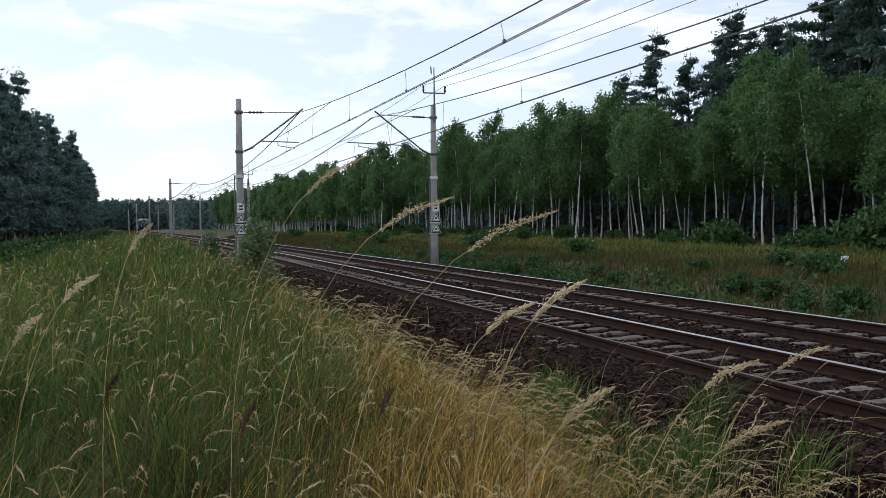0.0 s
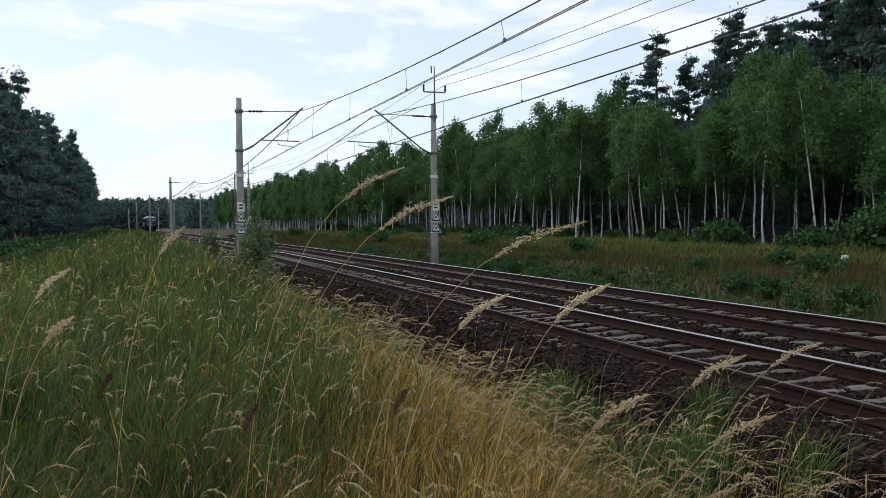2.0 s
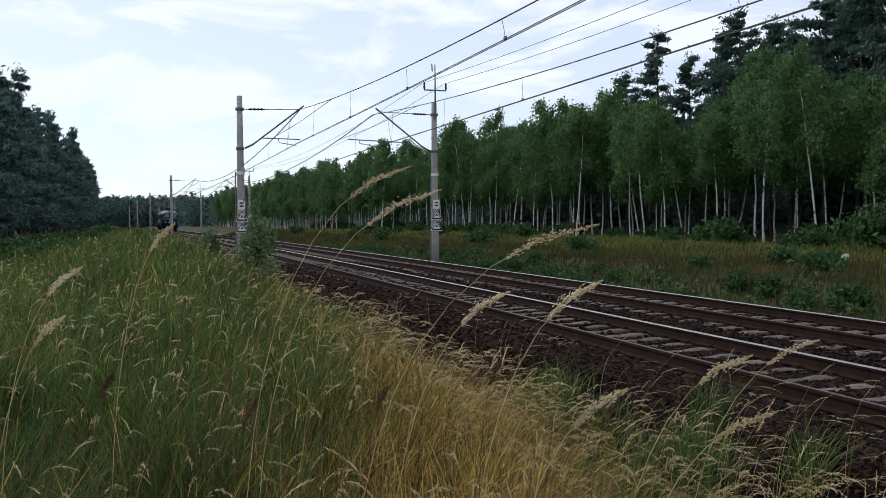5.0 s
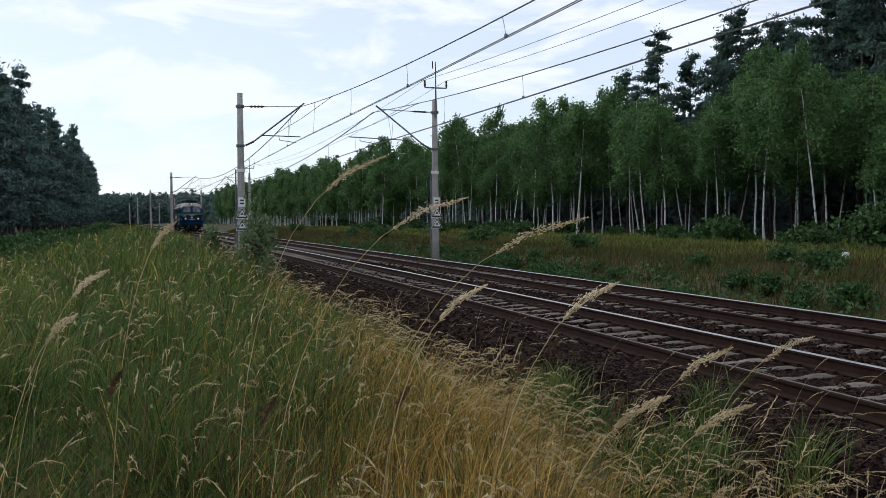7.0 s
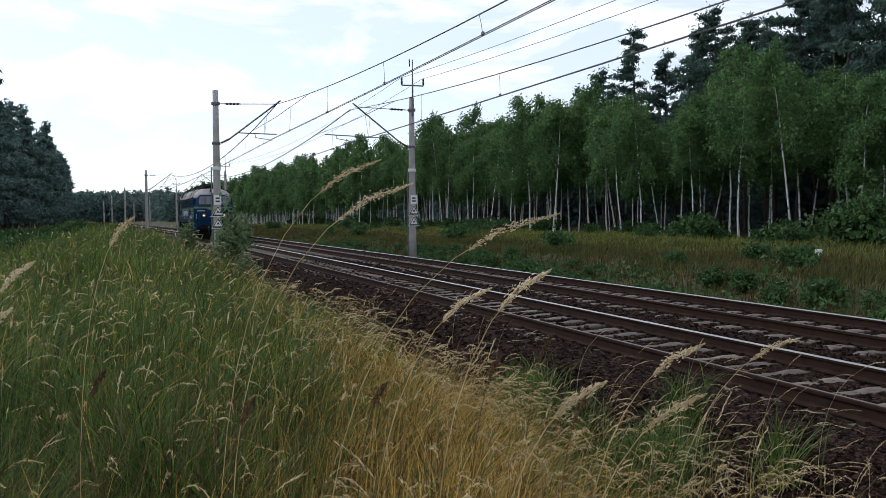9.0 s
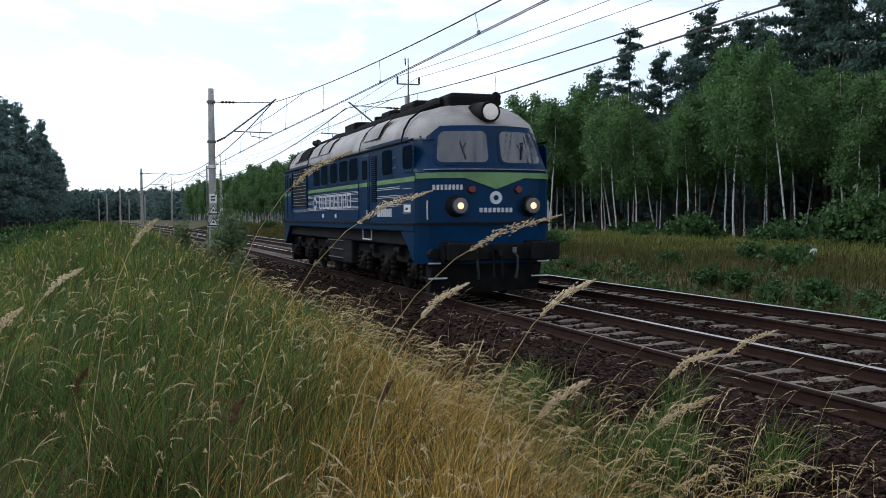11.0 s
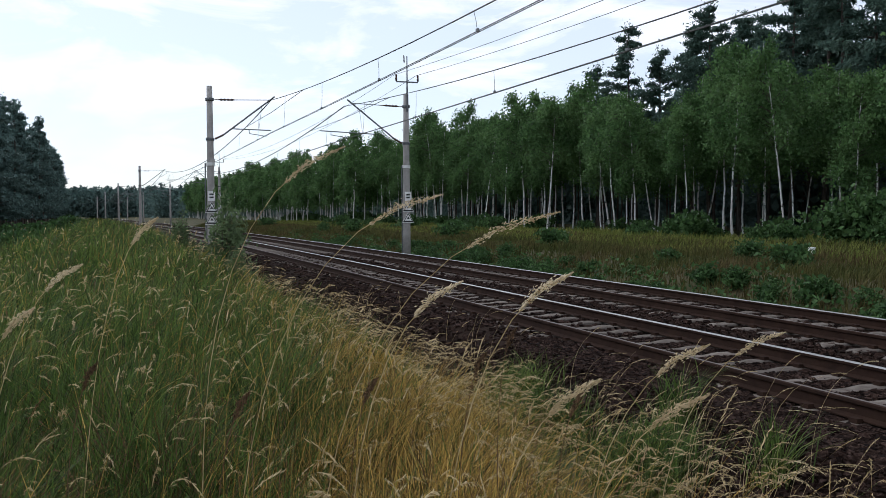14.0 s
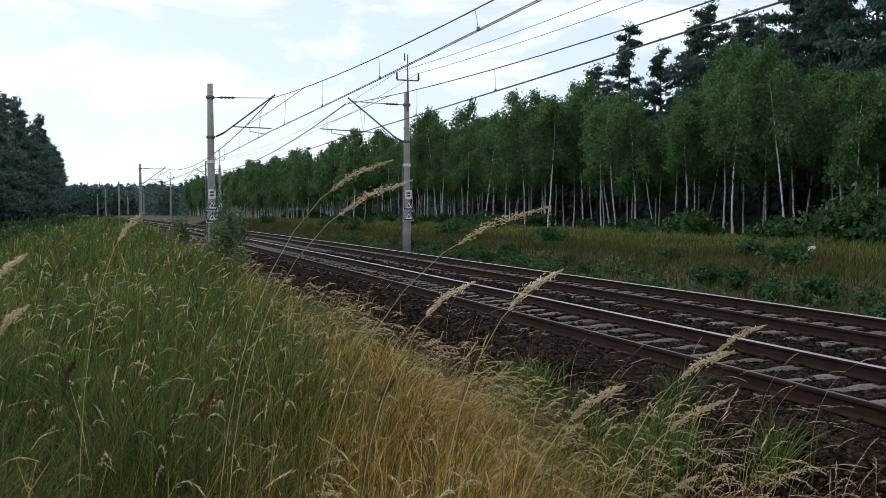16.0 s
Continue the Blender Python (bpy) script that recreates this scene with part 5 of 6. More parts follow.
def build_bogie(root, yc, name_label):
    bogie = part("bogie", box(-1.12, 1.12, yc - 2.9, yc + 2.9, 0.62, 0.86, 0.04), M_UNDER, root, name_label)
    for s in (-1, 1):
        part("side_frame", add_box(box(s * 1.12 - 0.06, s * 1.12 + 0.06, yc - 2.85, yc + 2.85, 0.66, 0.98, 0.03), s * 1.12 - 0.09, s * 1.12 + 0.09, yc - 0.5, yc + 0.5, 0.5, 1.05, 0.03), M_UNDER, bogie)
    for dy in (-2.1, 0.0, 2.1):
        part("axle", tube((-0.95, yc + dy, 0.525), (0.95, yc + dy, 0.525), 0.09, seg=12), M_UNDER, bogie)
        for s in (-1, 1):
            bm = lathe(bmesh.new(), (s * 0.69, yc + dy, 0.525), (s * 0.82, yc + dy, 0.525), [0.3, 0.55, 0.525, 0.52, 0.3, 0.14], 24)
            part("wheel", bm, M_UNDER, bogie)
            part("axle_box", lathe(box(min(s * 0.95, s * 1.28), max(s * 0.95, s * 1.28), yc + dy - 0.18, yc + dy + 0.18, 0.36, 0.70, 0.04), (s * 1.24, yc + dy, 0.525), (s * 1.33, yc + dy, 0.525), [0.15, 0.15, 0.12, 0.05], 12), M_UNDER, bogie)
            for e in (-0.42, 0.42):
                spring = bmesh.new()
                lathe(spring, (s * 1.18, yc + dy + e, 0.34), (s * 1.18, yc + dy + e, 0.80), [0.10, 0.11, 0.075, 0.11, 0.075, 0.11, 0.075, 0.11, 0.10], 10)
                part("coil_spring", spring, M_UNDER, bogie)
            part("brake_block", box(s * 0.76 - 0.05, s * 0.76 + 0.05, yc + dy + 0.56, yc + dy + 0.64, 0.35, 0.7, 0.01), M_UNDER, bogie)
            part("brake_cylinder", tube((s * 1.2, yc + dy + 0.75, 0.92), (s * 1.2, yc + dy + 1.15, 0.92), 0.11, seg=12), M_DARK, bogie)


def hollow_block(xs, y0, y1, z0, z1, t):
    """A plain block outline of stroke t."""
    bm = box(*xs, y0, y0 + t, z0, z1)
    add_box(bm, *xs, y0 + t, y1, z1 - t, z1)
    add_box(bm, *xs, y0 + t, y1, z0, z0 + t)
    return add_box(bm, *xs, y1 - t, y1, z0 + t, z1 - t)


def build_locomotive():
    root = empty("diesel_locomotive", pose(0, 0, 0), "blue diesel locomotive with grimy pale grey roof and light green stripe", "locomotive")
    body = part("body", loft([[(x, y, z) for x, y in outline(z)] for z in (1.36, 1.5, 2.55, 2.9, 3.30)]), M_BLUE, root, "glossy blue painted car body")
    ys = [-8.4, -8.32, -8.2, -8.0, -7.75, -7.45, -3, 0, 3, 6.55, 6.85, 7.1, 7.3, 7.42, 7.5]
    part("roof", loft([roof_ring(y) for y in ys]), M_ROOF, root, "grimy pale grey arched roof", True)
    for s in (-1, 1):
        part("gutter", box(min(s * 1.46, s * 1.51), max(s * 1.46, s * 1.51), -7.9, 7.0, 3.195, 3.235, 0.008), M_DARK, root)
        part("sole_bar", box(min(s * 1.42, s * 1.50), max(s * 1.42, s * 1.50), -7.95, 7.05, 1.37, 1.50, 0.01), M_BLUE, root)
        part("sole_ledge", box(min(s * 1.45, s * 1.53), max(s * 1.45, s * 1.53), -7.95, 7.05, 1.50, 1.53), M_UNDER, root)
    for y in (6.22, 2.73, -3.68, -7.1):
        ring = [(x * 1.006, z + 0.012) for x, _, z in roof_ring(y)]
        ring2 = [(x * 0.99, z - 0.02) for x, _, z in roof_ring(y)]
        bm = bmesh.new()
        rows = [[bm.verts.new((x, yy, z)) for x, z in r] for yy, r in ((y - 0.022, ring2), (y - 0.022, ring), (y + 0.022, ring), (y + 0.022, ring2))]
        for a, b in zip(rows, rows[1:]):
            for j in range(len(a) - 1):
                bm.faces.new((a[j], a[j + 1], b[j + 1], b[j]))
        part("roof_seam", bm, M_DARK, root)
    # roof gear: a dark walkway with grilles, exhausts, horns
    part("roof_walkway", add_box(box(-0.62, 0.62, -6.2, 6.2, 4.02, 4.17, 0.03), -0.5, 0.5, -2.6, 2.4, 4.15, 4.26, 0.04), M_DARK, root, "sooty dark roof walkway and gratings")
    for y0, y1, h, w in ((-5.6, -4.3, 4.22, 0.5), (-3.4, -2.9, 4.30, 0.4), (2.7, 3.9, 4.42, 0.45), (4.3, 5.0, 4.34, 0.35)):
        part("roof_hatch", box(-w, w, y0, y1, 4.1, h, 0.09), M_DARK, root)
    for y in (0.6, -0.6):
        part("exhaust", lathe(bmesh.new(), (0, y, 4.1), (0, y, 4.48), [0.2, 0.2, 0.17, 0.17], 14), M_DARK, root)
    # uneven sooty casings along the walkway
    for y, w, h, ln in ((-4.0, 0.5, 0.10, 0.9), (-1.9, 0.58, 0.22, 1.2), (1.7, 0.52, 0.2, 0.8), (5.3, 0.4, 0.1, 0.5)):
        part("roof_casing", add_box(box(-w, w, y - ln / 2, y + ln / 2, 4.12, 4.17 + h, 0.05), -w * 0.7, w * 0.7, y - ln * 0.3, y + ln * 0.3, 4.15 + h, 4.21 + h, 0.02), M_DARK, root)
    for e in (1, -1):
        horn = lathe(bmesh.new(), (e * -0.55, e * 6.0, 4.12), (e * -0.55, e * 6.5, 4.2), [0.03, 0.035, 0.05, 0.11], 10)
        add_tube(horn, (e * -0.55, e * 6.1, 3.85), (e * -0.55, e * 6.1, 4.14), 0.025)
        lathe(horn, (e * -0.75, e * 5.7, 4.1), (e * -0.75, e * 6.1, 4.14), [0.03, 0.035, 0.05, 0.09], 10)
        add_tube(horn, (e * -0.75, e * 5.8, 3.75), (e * -0.75, e * 5.8, 4.11), 0.025)
        part("horn", horn, M_DARK, root)
        part("roof_cowl", box(-0.55, 0.55, 5.75, 6.6, 3.7, 4.25, 0.10) if e > 0 else box(-0.6, 0.6, -7.0, -6.3, 3.9, 4.16, 0.08), M_DARK, root, "sooty cowl over the cab")
    # side walls
    for s in (-1, 1):
        for y0, y1 in ((1.69, 2.54), (0.57, 1.47), (-0.53, 0.30), (-1.71, -0.86), (-2.81, -1.95), (4.74, 5.54)):
            side_window(root, s, y0, y1, 2.58, 3.12)
        side_window(root, s, 6.29, 6.98, 2.64, 3.12)
        side_window(root, s, -7.80, -7.50, 2.64, 3.10)
        side_window(root, s, -7.40, -7.08, 2.64, 3.10)
        for y0, y1 in ((2.84, 3.64), (-7.0, -6.32)):
            x0, x1 = sorted((s * (HALF - 0.02), s * (HALF + 0.015)))
            door = part("door", box(x0, x1, y0, y1, 1.55, 3.12, 0.012), M_BLUE, root, "blue side door")
            if y1 - y0 > 0.6:
                part("pane", rounded_pane(s, y0 + 0.16, y1 - 0.16, 2.55, 3.0, 0.022, 0.06), M_PANE, door)
                part("door_handle", box(min(s * 1.49, s * 1.53), max(s * 1.49, s * 1.53), y1 - 0.12, y1 - 0.09, 1.7, 1.82), M_WHITE, door)
            for yy in (y0 - 0.035, y1 + 0.035):
                part("door_handrail", tube((s * 1.53, yy, 1.62), (s * 1.53, yy, 2.5), 0.014), M_BLUE, root)
        for y0, y1 in ((2.85, 3.63), (-6.99, -6.33)):
            part("green_stripe", box(*sorted((s * (HALF + 0.012), s * (HALF + 0.019))), y0, y1, 2.375, 2.475), M_LIME, root, "light green painted stripe")
        # radiator shutters
        x0, x1 = sorted((s * (HALF - 0.01), s * (HALF + 0.008)))
        grille = part("radiator_grille", box(x0, x1, -6.2, -3.78, 1.97, 3.12), M_DARK, root, "black radiator opening with pale slats")
        for k in range(11):
            z = 2.03 + k * 0.104
            x0, x1 = sorted((s * (HALF + 0.004), s * (HALF + 0.012)))
            bm = box(x0, x1, -6.18, -3.80, z - 0.006, z + 0.006)
            part("slat", bm, M_SLAT, grille, "worn pale slat")
        for y in (-6.22, -3.76):
            x0, x1 = sorted((s * (HALF + 0.002), s * (HALF + 0.05)))
            part("grille_post", box(x0, x1, y - 0.02, y + 0.02, 1.95, 3.14), M_BLUE, grille)
        vent = part("air_vent", box(*sorted((s * (HALF - 0.01), s * (HALF + 0.008))), 3.82, 4.26, 2.0, 3.06), M_DARK, root)
        for k in range(22):
            z = 2.03 + k * 0.047
            part("slat", box(*sorted((s * (HALF + 0.004), s * (HALF + 0.028))), 3.84, 4.24, z - 0.008, z + 0.008), M_BLUE, vent)
        # painted stripes
        for y0, y1 in ((-7.93, -7.06), (-6.30, -6.24), (-3.72, 2.80), (3.68, 3.80), (4.28, 7.08)):
            part("green_stripe", box(*sorted((s * HALF, s * (HALF + 0.006))), y0, y1, 2.375, 2.475), M_LIME, root, "light green painted stripe")
        for zc in (2.26, 2.08, 1.89):
            for dz in (-0.035, 0.0, 0.035):
                for y0, y1 in ((-3.62, 2.66), (4.30, 6.05)):
                    if (y0 > 0 and dz < 0):
                        continue
                    part("bead", box(*sorted((s * HALF, s * (HALF + 0.014))), y0, y1, zc + dz - 0.006, zc + dz + 0.006), M_WHITE, root, "worn pale raised bead")
        for dz in (-0.03, 0.0, 0.03):
            part("bead", box(*sorted((s * HALF, s * (HALF + 0.014))), -6.2, -3.78, 1.85 + dz - 0.005, 1.85 + dz + 0.005), M_WHITE, root)
        for z in (2.24, 2.06, 1.92, 1.74):
            part("bead", box(*sorted((s * HALF, s * (HALF + 0.012))), 6.28, 6.85, z - 0.006, z + 0.006), M_WHITE, root)
        # plain shapes for the mark and its bars
        disc = lathe(bmesh.new(), (s * (HALF + 0.005), -2.62, 2.06), (s * (HALF + 0.012), -2.62, 2.06), [0.21, 0.21], 20)
        part("painted_mark", disc, M_WHITE, root, "plain white painted mark")
        part("mark_centre", lathe(bmesh.new(), (s * (HALF + 0.01), -2.62, 2.06), (s * (HALF + 0.02), -2.62, 2.06), [0.1, 0.1], 16), M_BLUE, root)
        xs = sorted((s * (HALF + 0.004), s * (HALF + 0.017)))
        for k in range(8):
            y = -1.98 + k * 0.49
            part("painted_shape", hollow_block(xs, y, y + 0.36, 1.88, 2.26, 0.052), M_WHITE, root, "plain white painted shape")
        for k in range(8):
            y = 4.32 + k * 0.15
            part("painted_bar", box(*sorted((s * (HALF + 0.004), s * (HALF + 0.015))), y, y + 0.095, 1.66, 1.84), M_WHITE, root)
        plate = part("data_plate", box(*sorted((s * HALF, s * (HALF + 0.02))), 6.38, 6.82, 1.76, 1.90, 0.004), M_SIGN, root, "white data plate")
        part("plate_bar", box(*sorted((s * (HALF + 0.016), s * (HALF + 0.024))), 6.52, 6.68, 1.80, 1.85), M_BLACK, plate)
        for y in (0.0, -1.6):
            part("data_plate", box(*sorted((s * HALF, s * (HALF + 0.012))), y, y + 0.16, 1.64, 1.74), M_SIGN, root)
        for y in (-3.35, 5.75):
            for z in (2.70, 2.92):
                part("grab_iron", tube((s * 1.51, y - 0.12, z), (s * 1.51, y + 0.12, z), 0.012), M_GALV, root)
        # roof side hatches
        pts = [(1.445, 3.44), (1.30, 3.715), (1.09, 3.885)]
        for y0, y1, mat, label in ((-4.25, -3.85, M_DARK, "dark roof grille"), (-4.70, -4.30, M_DARK, "dark roof grille"), (-5.15, -4.75, M_DARK, "dark roof grille"), (-6.35, -5.25, M_ROOF, "pale roof hatch"), (-3.55, -2.2, M_ROOF, "pale roof hatch"), (-2.1, -0.75, M_ROOF, "pale roof hatch"), (3.0, 4.4, M_ROOF, "pale roof hatch")):
            hatch = bmesh.new()
            a = [hatch.verts.new((s * (x + 0.016), y1, z + 0.014)) for x, z in pts]
            b = [hatch.verts.new((s * (x + 0.016), y0, z + 0.014)) for x, z in pts]
            for i in (0, 1):
                hatch.faces.new((a[i], a[i + 1], b[i + 1], b[i]))
            bmesh.ops.solidify(hatch, geom=hatch.faces[:], thickness=0.02)
            lid = part("roof_grille" if mat is M_DARK else "roof_hatch", hatch, mat, root, label)
            for yy in (y0, y1):
                edge = bmesh.new()
                for (xa, za), (xb, zb) in zip(pts, pts[1:]):
                    add_tube(edge, (s * (xa + 0.02), yy, za + 0.018), (s * (xb + 0.02), yy, zb + 0.018), 0.012, seg=5)
                part("hatch_edge", edge, M_DARK, lid)
        # steps, tank, bogie valance
        step = tube((s * 1.42, 2.78, 1.36), (s * 1.42, 2.78, 1.12), 0.016)
        add_tube(step, (s * 1.42, 3.55, 1.36), (s * 1.42, 3.55, 1.12), 0.016)
        add_tube(step, (s * 1.42, 2.78, 1.12), (s * 1.42, 3.55, 1.12), 0.018)
        part("door_step", step, M_WHITE, root, "white painted step loop")
        tank = part("fuel_tank", box(*sorted((s * 0.2, s * 1.34)), -1.45, 1.3, 0.42, 1.2, 0.06), M_DARK, root, "dark fuel tank with pale edges")
        for z in (0.55, 0.78, 1.02):
            part("tank_rail", box(*sorted((s * 1.33, s * 1.37)), -1.4, 0.4, z - 0.012, z + 0.012), M_GALV, tank)
        for y in (0.75, 1.05):
            part("air_reservoir", tube((s * 1.15, y, 0.5), (s * 1.15, y, 1.15), 0.14, seg=14), M_DARK, root)
    part("underframe", box(-1.36, 1.36, -7.8, 6.9, 1.05, 1.37, 0.03), M_DARK, root)
    build_bogie(root, 4.25, "oily brown three-axle bogie")
    build_bogie(root, -4.9, "oily brown three-axle bogie")
    front_end(root, 1)
    before = set(root.children)
    front_end(root, -1)
    for ob in set(root.children) - before:
        ob.location.y -= TAIL
    return root


def front_end(root, e):
    """Cab front: e = 1 leading, -1 trailing."""
    def face(name, pts, out, mat, label="", thick=0.02, parent=None, steps=6, corner=0.0):
        return part(name, nose_patch(pts, out, thick, e, steps, corner), mat, parent or root, label)

    for s in (-1, 1):
        ins, outs = 0.14, 1.10
        quad = lambda g: sorted_quad(s, ins - g, outs + g, 2.73 - g, 3.36 + g)
        fr = face("windscreen_frame", quad(0.05), 0.012, M_BLUE, steps=24, corner=0.16)
        face("windscreen", quad(0.0), 0.02, M_GLASS, "dark reflecting windscreen", parent=fr, steps=24, corner=0.14)
        wiper = add_tube(tube((e * s * 0.68, e * (nose_y(0.68, 3.15) + 0.05), 3.15), (e * s * 0.60, e * (nose_y(0.6, 2.82) + 0.05), 2.80), 0.014), (e * s * 0.58, e * (nose_y(0.6, 3.0) + 0.04), 3.13), (e * s * 0.66, e * (nose_y(0.6, 3.0) + 0.06), 2.98), 0.01)
        part("wiper", wiper, M_BLACK, root)
        # lower headlamps in round housings
        x = s * 0.78
        y = nose_y(0.78, 1.87)
        hood = lathe(bmesh.new(), (e * x, e * (y - 0.1), 1.87), (e * x, e * (y + 0.20), 1.87), [0.23, 0.22, 0.20, 0.17], 20)
        lamp = part("headlamp", hood, M_DARK, root, "round headlamp in a sooty housing")
        part("lamp_lens", lathe(bmesh.new(), (e * x, e * (y + 0.195), 1.87), (e * x, e * (y + 0.225), 1.87), [0.07, 0.065, 0.03], 18), M_LAMP if e > 0 else M_LAMPOFF, lamp)
        part("lamp_ring", lathe(bmesh.new(), (e * x, e * (y + 0.17), 1.87), (e * x, e * (y + 0.21), 1.87), [0.175, 0.175, 0.14], 20), M_GALV, lamp)
        part("tail_lamp", lathe(bmesh.new(), (e * s * 0.5, e * (nose_y(0.5, 2.18) - 0.02), 2.20), (e * s * 0.5, e * (nose_y(0.5, 2.18) + 0.06), 2.20), [0.09, 0.085, 0.07], 14), M_RED, root)
        part("corner_handrail", tube((e * s * 1.32, e * (nose_y(1.32, 1.7) + 0.06), 1.60), (e * s * 1.32, e * (nose_y(1.32, 2.0) + 0.06), 1.98), 0.016), M_WHITE, root)
        # buffers
        bx = s * 0.875
        buf = part("buffer", lathe(bmesh.new(), (e * bx, e * 7.45, 0.98), (e * bx, e * 7.95, 0.98), [0.17, 0.15, 0.13, 0.13, 0.12], 16), M_DARK, root)
        part("buffer_head", lathe(bmesh.new(), (e * bx, e * 7.92, 0.98), (e * bx, e * 8.22, 0.98), [0.09, 0.09, 0.10, 0.12], 20), M_DARK, buf)
        part("buffer_plate", box(e * bx - 0.31, e * bx + 0.31, min(e * 8.13, e * 8.21), max(e * 8.13, e * 8.21), 0.80, 1.16, 0.035), M_DARK, buf, "wide rectangular buffer plate")
        part("buffer_box", box(e * bx - 0.2, e * bx + 0.2, min(e * 7.2, e * 7.66), max(e * 7.2, e * 7.66), 0.76, 1.18, 0.03), M_DARK, root)
        # side steps and white marks
        for z in (0.42, 0.72):
            part("step", box(e * s * 1.12 - 0.2, e * s * 1.12 + 0.2, min(e * 7.1, e * 7.42), max(e * 7.1, e * 7.42), z, z + 0.03), M_DARK, root)
            part("step_edge", box(e * s * 1.12 - 0.2, e * s * 1.12 + 0.2, min(e * 7.42, e * 7.435), max(e * 7.42, e * 7.435), z, z + 0.03), M_WHITE, root)
        part("brake_hose", pipe_mesh("brake_hose", [(e * s * 0.42, e * 7.62, 0.95), (e * s * 0.44, e * 7.8, 0.85), (e * s * 0.43, e * 7.84, 0.62), (e * s * 0.4, e * 7.8, 0.42)], 0.03, M_BLACK, 8), None, root)
        part("hose_cock", box(e * s * 0.42 - 0.05, e * s * 0.42 + 0.05, min(e * 7.55, e * 7.72), max(e * 7.55, e * 7.72), 0.92, 1.04, 0.02), M_GALV, root)
    # blue brow over the windscreens
    face("brow", [(-1.28, 3.205), (1.28, 3.205), (0.98, 3.475), (-0.98, 3.475)], 0.006, M_BLUE, "blue brow under the roof edge", steps=20, thick=0.05)
    # big roof headlamp
    lamp = part("roof_headlamp", lathe(bmesh.new(), (0, e * 6.75, 3.78), (0, e * 7.50, 3.76), [0.24, 0.23, 0.21, 0.21], 22), M_DARK, root, "large round roof headlamp")
    part("lamp_lens", lathe(bmesh.new(), (0, e * 7.49, 3.76), (0, e * 7.53, 3.76), [0.17, 0.16, 0.07], 22), M_LAMPWHITE if e > 0 else M_LAMPOFF, lamp)
    face("sill_rail", [(-1.35, 2.585), (1.35, 2.585), (1.35, 2.605), (-1.35, 2.605)], 0.05, M_GALV, thick=0.05, steps=14)
    # green band with a deep point in the middle
    face("green_stripe", [(-1.46, 2.42), (1.46, 2.42), (1.46, 2.53), (-1.46, 2.53)], 0.022, M_LIME, "light green band with a pointed middle", steps=26, thick=0.04)
    for s in (-1, 1):
        pts = [(0.0, 2.20), (s * 0.62, 2.415), (s * 0.62, 2.422), (0.0, 2.422)]
        face("green_point", pts, 0.021, M_LIME, thick=0.03)
    # plain mark and bars
    y = nose_y(0, 2.0)
    part("painted_mark", lathe(bmesh.new(), (0, e * (y - 0.005), 2.03), (0, e * (y + 0.006), 2.03), [0.13, 0.13], 18), M_WHITE, root, "plain white painted mark")
    part("mark_centre", lathe(bmesh.new(), (0, e * y, 2.03), (0, e * (y + 0.010), 2.03), [0.055, 0.055], 14), M_BLUE, root)
    for k in range(8):
        x = -0.36 + k * 0.092
        face("painted_bar", [(x, 1.74), (x + 0.06, 1.74), (x + 0.06, 1.83), (x, 1.83)], 0.006, M_WHITE, steps=2, thick=0.008)
    for k in range(8):
        x = 1.18 - k * 0.072
        face("painted_bar", [(x, 2.19), (x + 0.045, 2.19), (x + 0.045, 2.29), (x, 2.29)], 0.006, M_WHITE, steps=2, thick=0.008)
    # seam, apron, buffer beam, plough, coupler
    face("seam_ledge", [(-1.46, 1.50), (1.46, 1.50), (1.46, 1.545), (-1.46, 1.545)], 0.035, M_DARK, thick=0.04, steps=18)
    rings = []
    for z, back in ((0.72, 6.95), (1.0, 6.6), (1.4, 6.0)):
        n = 13
        xs = [HALF * math.sin(math.pi / 2 * (2 * i / (n - 1) - 1)) for i in range(n)]
        rings.append([(e * x, e * (nose_y(x, z) - 0.01), z) for x in xs] + [(e * HALF * 0.995, e * back, z), (-e * HALF * 0.995, e * back, z)])
    part("apron", loft(rings), M_BLUE, root, "blue lower front apron")
    part("buffer_beam", box(-1.1, 1.1, min(e * 7.3, e * 7.70), max(e * 7.3, e * 7.70), 0.78, 1.12, 0.03), M_DARK, root)
    plough = bmesh.new()
    loft([[(e * x, e * (7.45 - 0.25 * abs(x)), 0.14) for x in (-1.2, -0.6, 0, 0.6, 1.2)] + [(e * 1.2, e * 6.9, 0.14), (-e * 1.2, e * 6.9, 0.14)],
          [(e * x, e * (7.62 - 0.25 * abs(x)), 0.74) for x in (-1.2, -0.6, 0, 0.6, 1.2)] + [(e * 1.2, e * 6.9, 0.74), (-e * 1.2, e * 6.9, 0.74)]], plough)
    part("plough", plough, M_DARK, root)
    hook = tube((0, e * 7.6, 0.98), (0, e * 7.95, 0.98), 0.05)
    add_tube(hook, (0, e * 7.95, 0.98), (0, e * 8.0, 0.86), 0.04)
    for s in (-1, 1):
        add_tube(hook, (s * 0.09, e * 7.8, 0.98), (s * 0.09, e * 7.86, 0.45), 0.025)
    part("coupling_hook", hook, M_DARK, root)


def sorted_quad(s, ins, outs, z0, z1):
    """Windscreen corners, a little narrower at the foot outside."""
    if s > 0:
        return [(ins, z0), (outs + 0.03, z0), (outs - 0.08, z1), (ins, z1)]
    return [(-outs - 0.03, z0), (-ins, z0), (-ins, z1), (-outs + 0.08, z1)]


LOCO = build_locomotive()

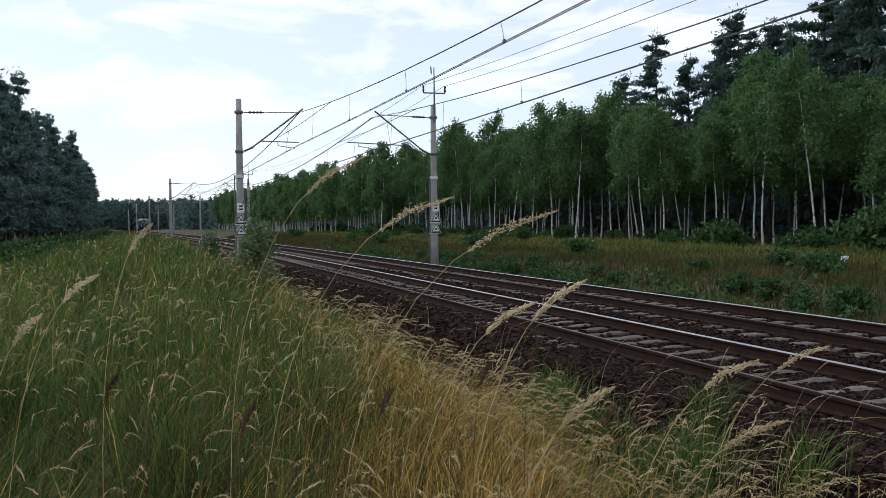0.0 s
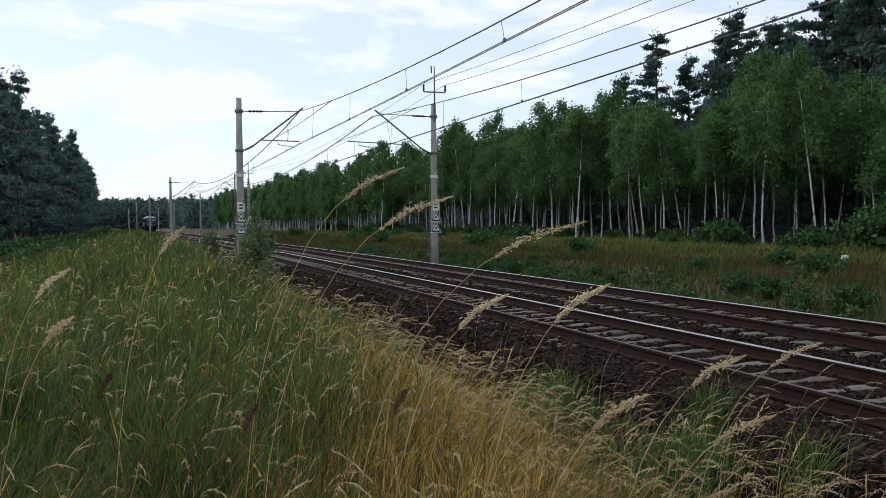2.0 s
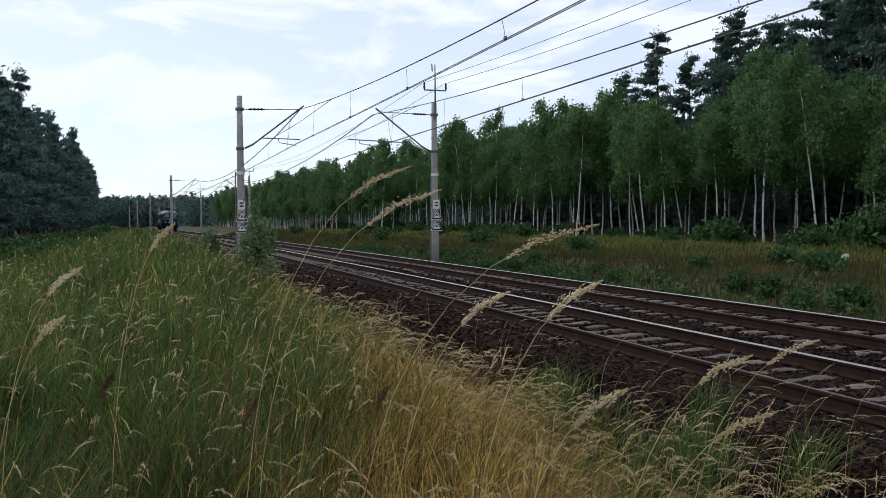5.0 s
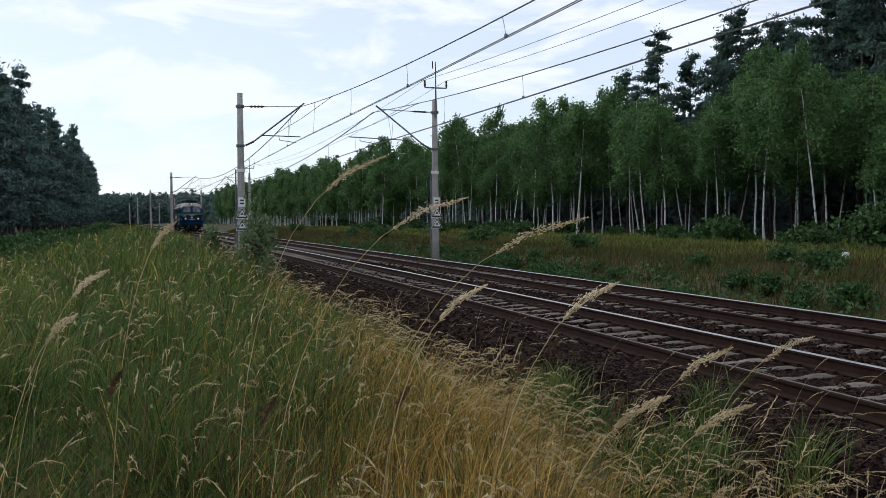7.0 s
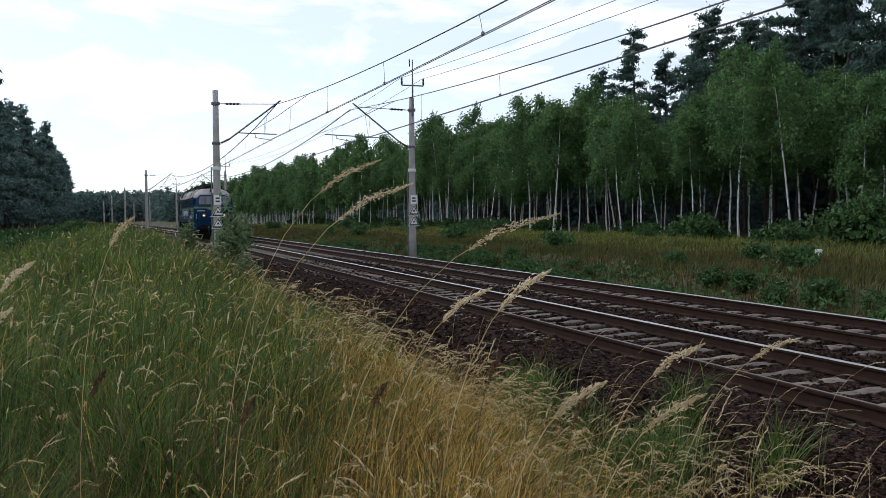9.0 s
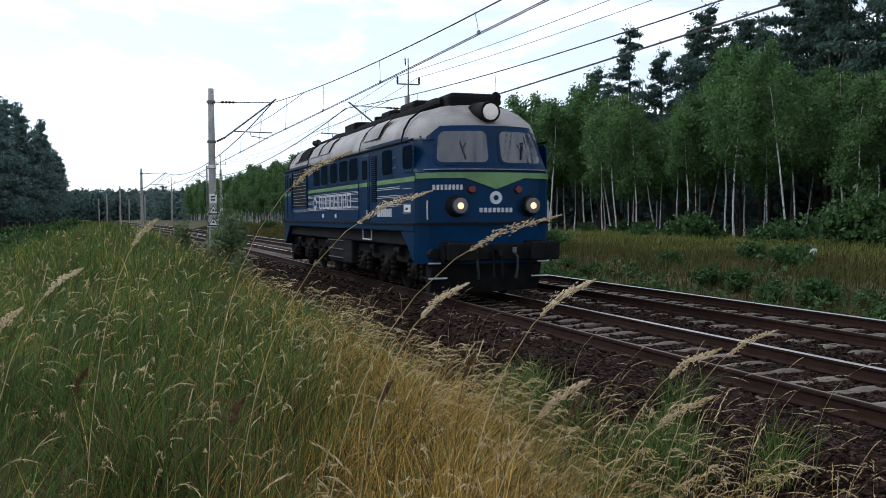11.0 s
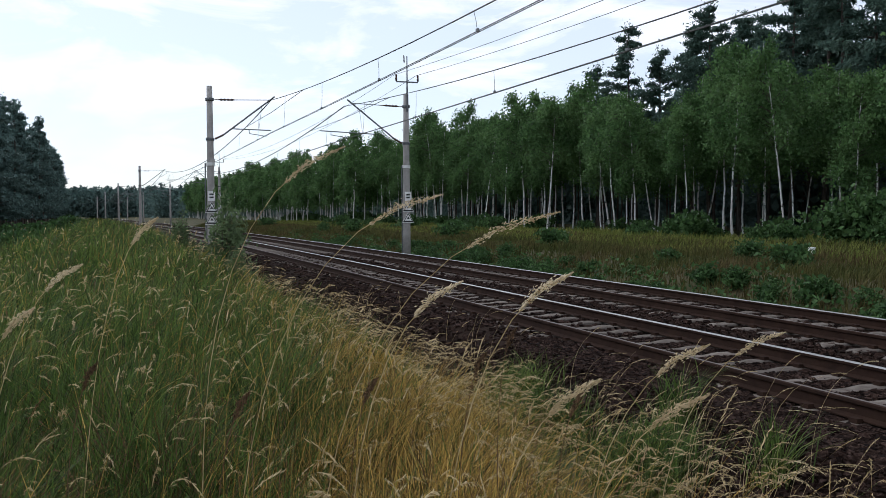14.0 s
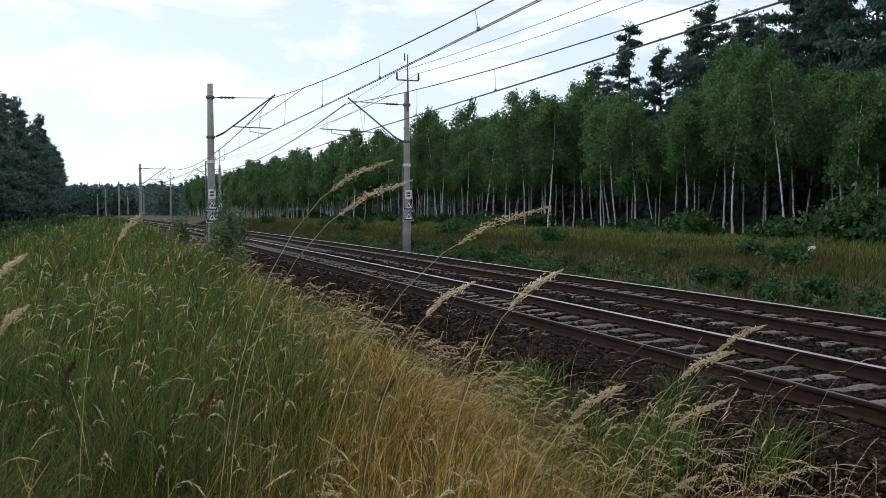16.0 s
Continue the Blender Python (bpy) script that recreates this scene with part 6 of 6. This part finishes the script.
# ---- what moves ----
# seconds, y of the locomotive's middle
RUN = [(0.0, 282.0), (1.0, 265.5), (2.0, 246.5), (3.0, 225.0), (4.0, 200.5), (5.3, 172.0), (6.5, 143.6), (7.0, 131.3), (7.5, 118.9), (8.0, 106.4), (8.5, 93.4), (9.2, 74.2), (10.3, 43.5),
       (11.3, 16.40), (11.5, 11.1), (11.7, 5.95), (12.0, -1.92), (13.0, -28.0), (14.5, -67.0), (16.0, -106.0)]


def wake(t, back, on):
    """Lean in degrees: thrown back as the train's tail goes by, then swept on after it."""
    return on * math.exp(-((t - 12.95) / 0.5) ** 2) - back * math.exp(-((t - 12.15) / 0.33) ** 2)


def motions():
    walk(LOCO, [(t, on_line(0.0, y, 0.0) @ pose(0, 0, 0, 0, 0, 180)) for t, y in RUN])
    # stalks rock about their feet; the train's wind throws them up and back, then downwind
    rng = np.random.default_rng(77)
    times = [0.3 * k for k in range(38)] + [11.4 + 0.15 * k for k in range(18)] + [14.1 + 0.3 * k for k in range(7)]
    for stalk in STALKS:
        home = stalk.matrix_basis.copy()
        p1, p2, w1, w2 = rng.uniform(0, 6.28), rng.uniform(0, 6.28), rng.uniform(1.7, 2.6), rng.uniform(3.6, 5.2)
        force = rng.uniform(0.7, 1.2)
        rows = []
        for t in times + [16.0]:
            a = 2.2 * math.sin(w1 * t + p1) + 1.2 * math.sin(w2 * t + p2) + force * wake(t, 20, 9)
            b = 1.2 * math.sin(w2 * 0.8 * t + p1) + wake(t, 5, 3) * math.sin(p1)
            rows.append((t, home @ pose(0, 0, 0, b, a, 0)))
        walk(stalk, rows)
    # one stalk is thrown upright as the train goes by
    home = GUSTED.matrix_basis.copy()
    lean = [(0.0, -20), (2.0, -17), (4.0, -21), (6.0, -18), (8.0, -21), (10.0, -18), (11.4, -22), (11.75, -12), (11.9, 2), (12.0, 0), (12.1, 0), (12.2, 0.5), (12.4, 3), (12.5, 4.5), (12.65, 8), (12.8, 2), (13.1, -14), (13.5, -22), (14.5, -17), (16.0, -20)]
    walk(GUSTED, [(t, home @ pose(0, 0, 0, 0, a, 0)) for t, a in lean])
    for patch in PATCHES:
        home = patch.matrix_basis.copy()
        x, y = home.translation.x, home.translation.y
        rows = []
        lag = 0.06 * (6.0 - y) / 6.0
        for t in [0.4 * k for k in range(28)] + [11.2 + 0.2 * k for k in range(15)] + [14.2 + 0.4 * k for k in range(5)]:
            a = 1.7 * math.sin(2.1 * t - 1.4 * x + 0.6 * y) + 0.9 * math.sin(3.7 * t + 2.2 * x - y) + wake(t - lag, 11 * (0.8 + 0.25 * math.sin(3 * x + y)), 7)
            b = 0.9 * math.sin(2.7 * t + x + 1.7 * y)
            rows.append((t, home @ pose(0, 0, 0, b, a, 0)))
        rows.append((16.0, home @ pose(0, 0, 0, 0.5, 0.5, 0)))
        walk(patch, rows)


motions()
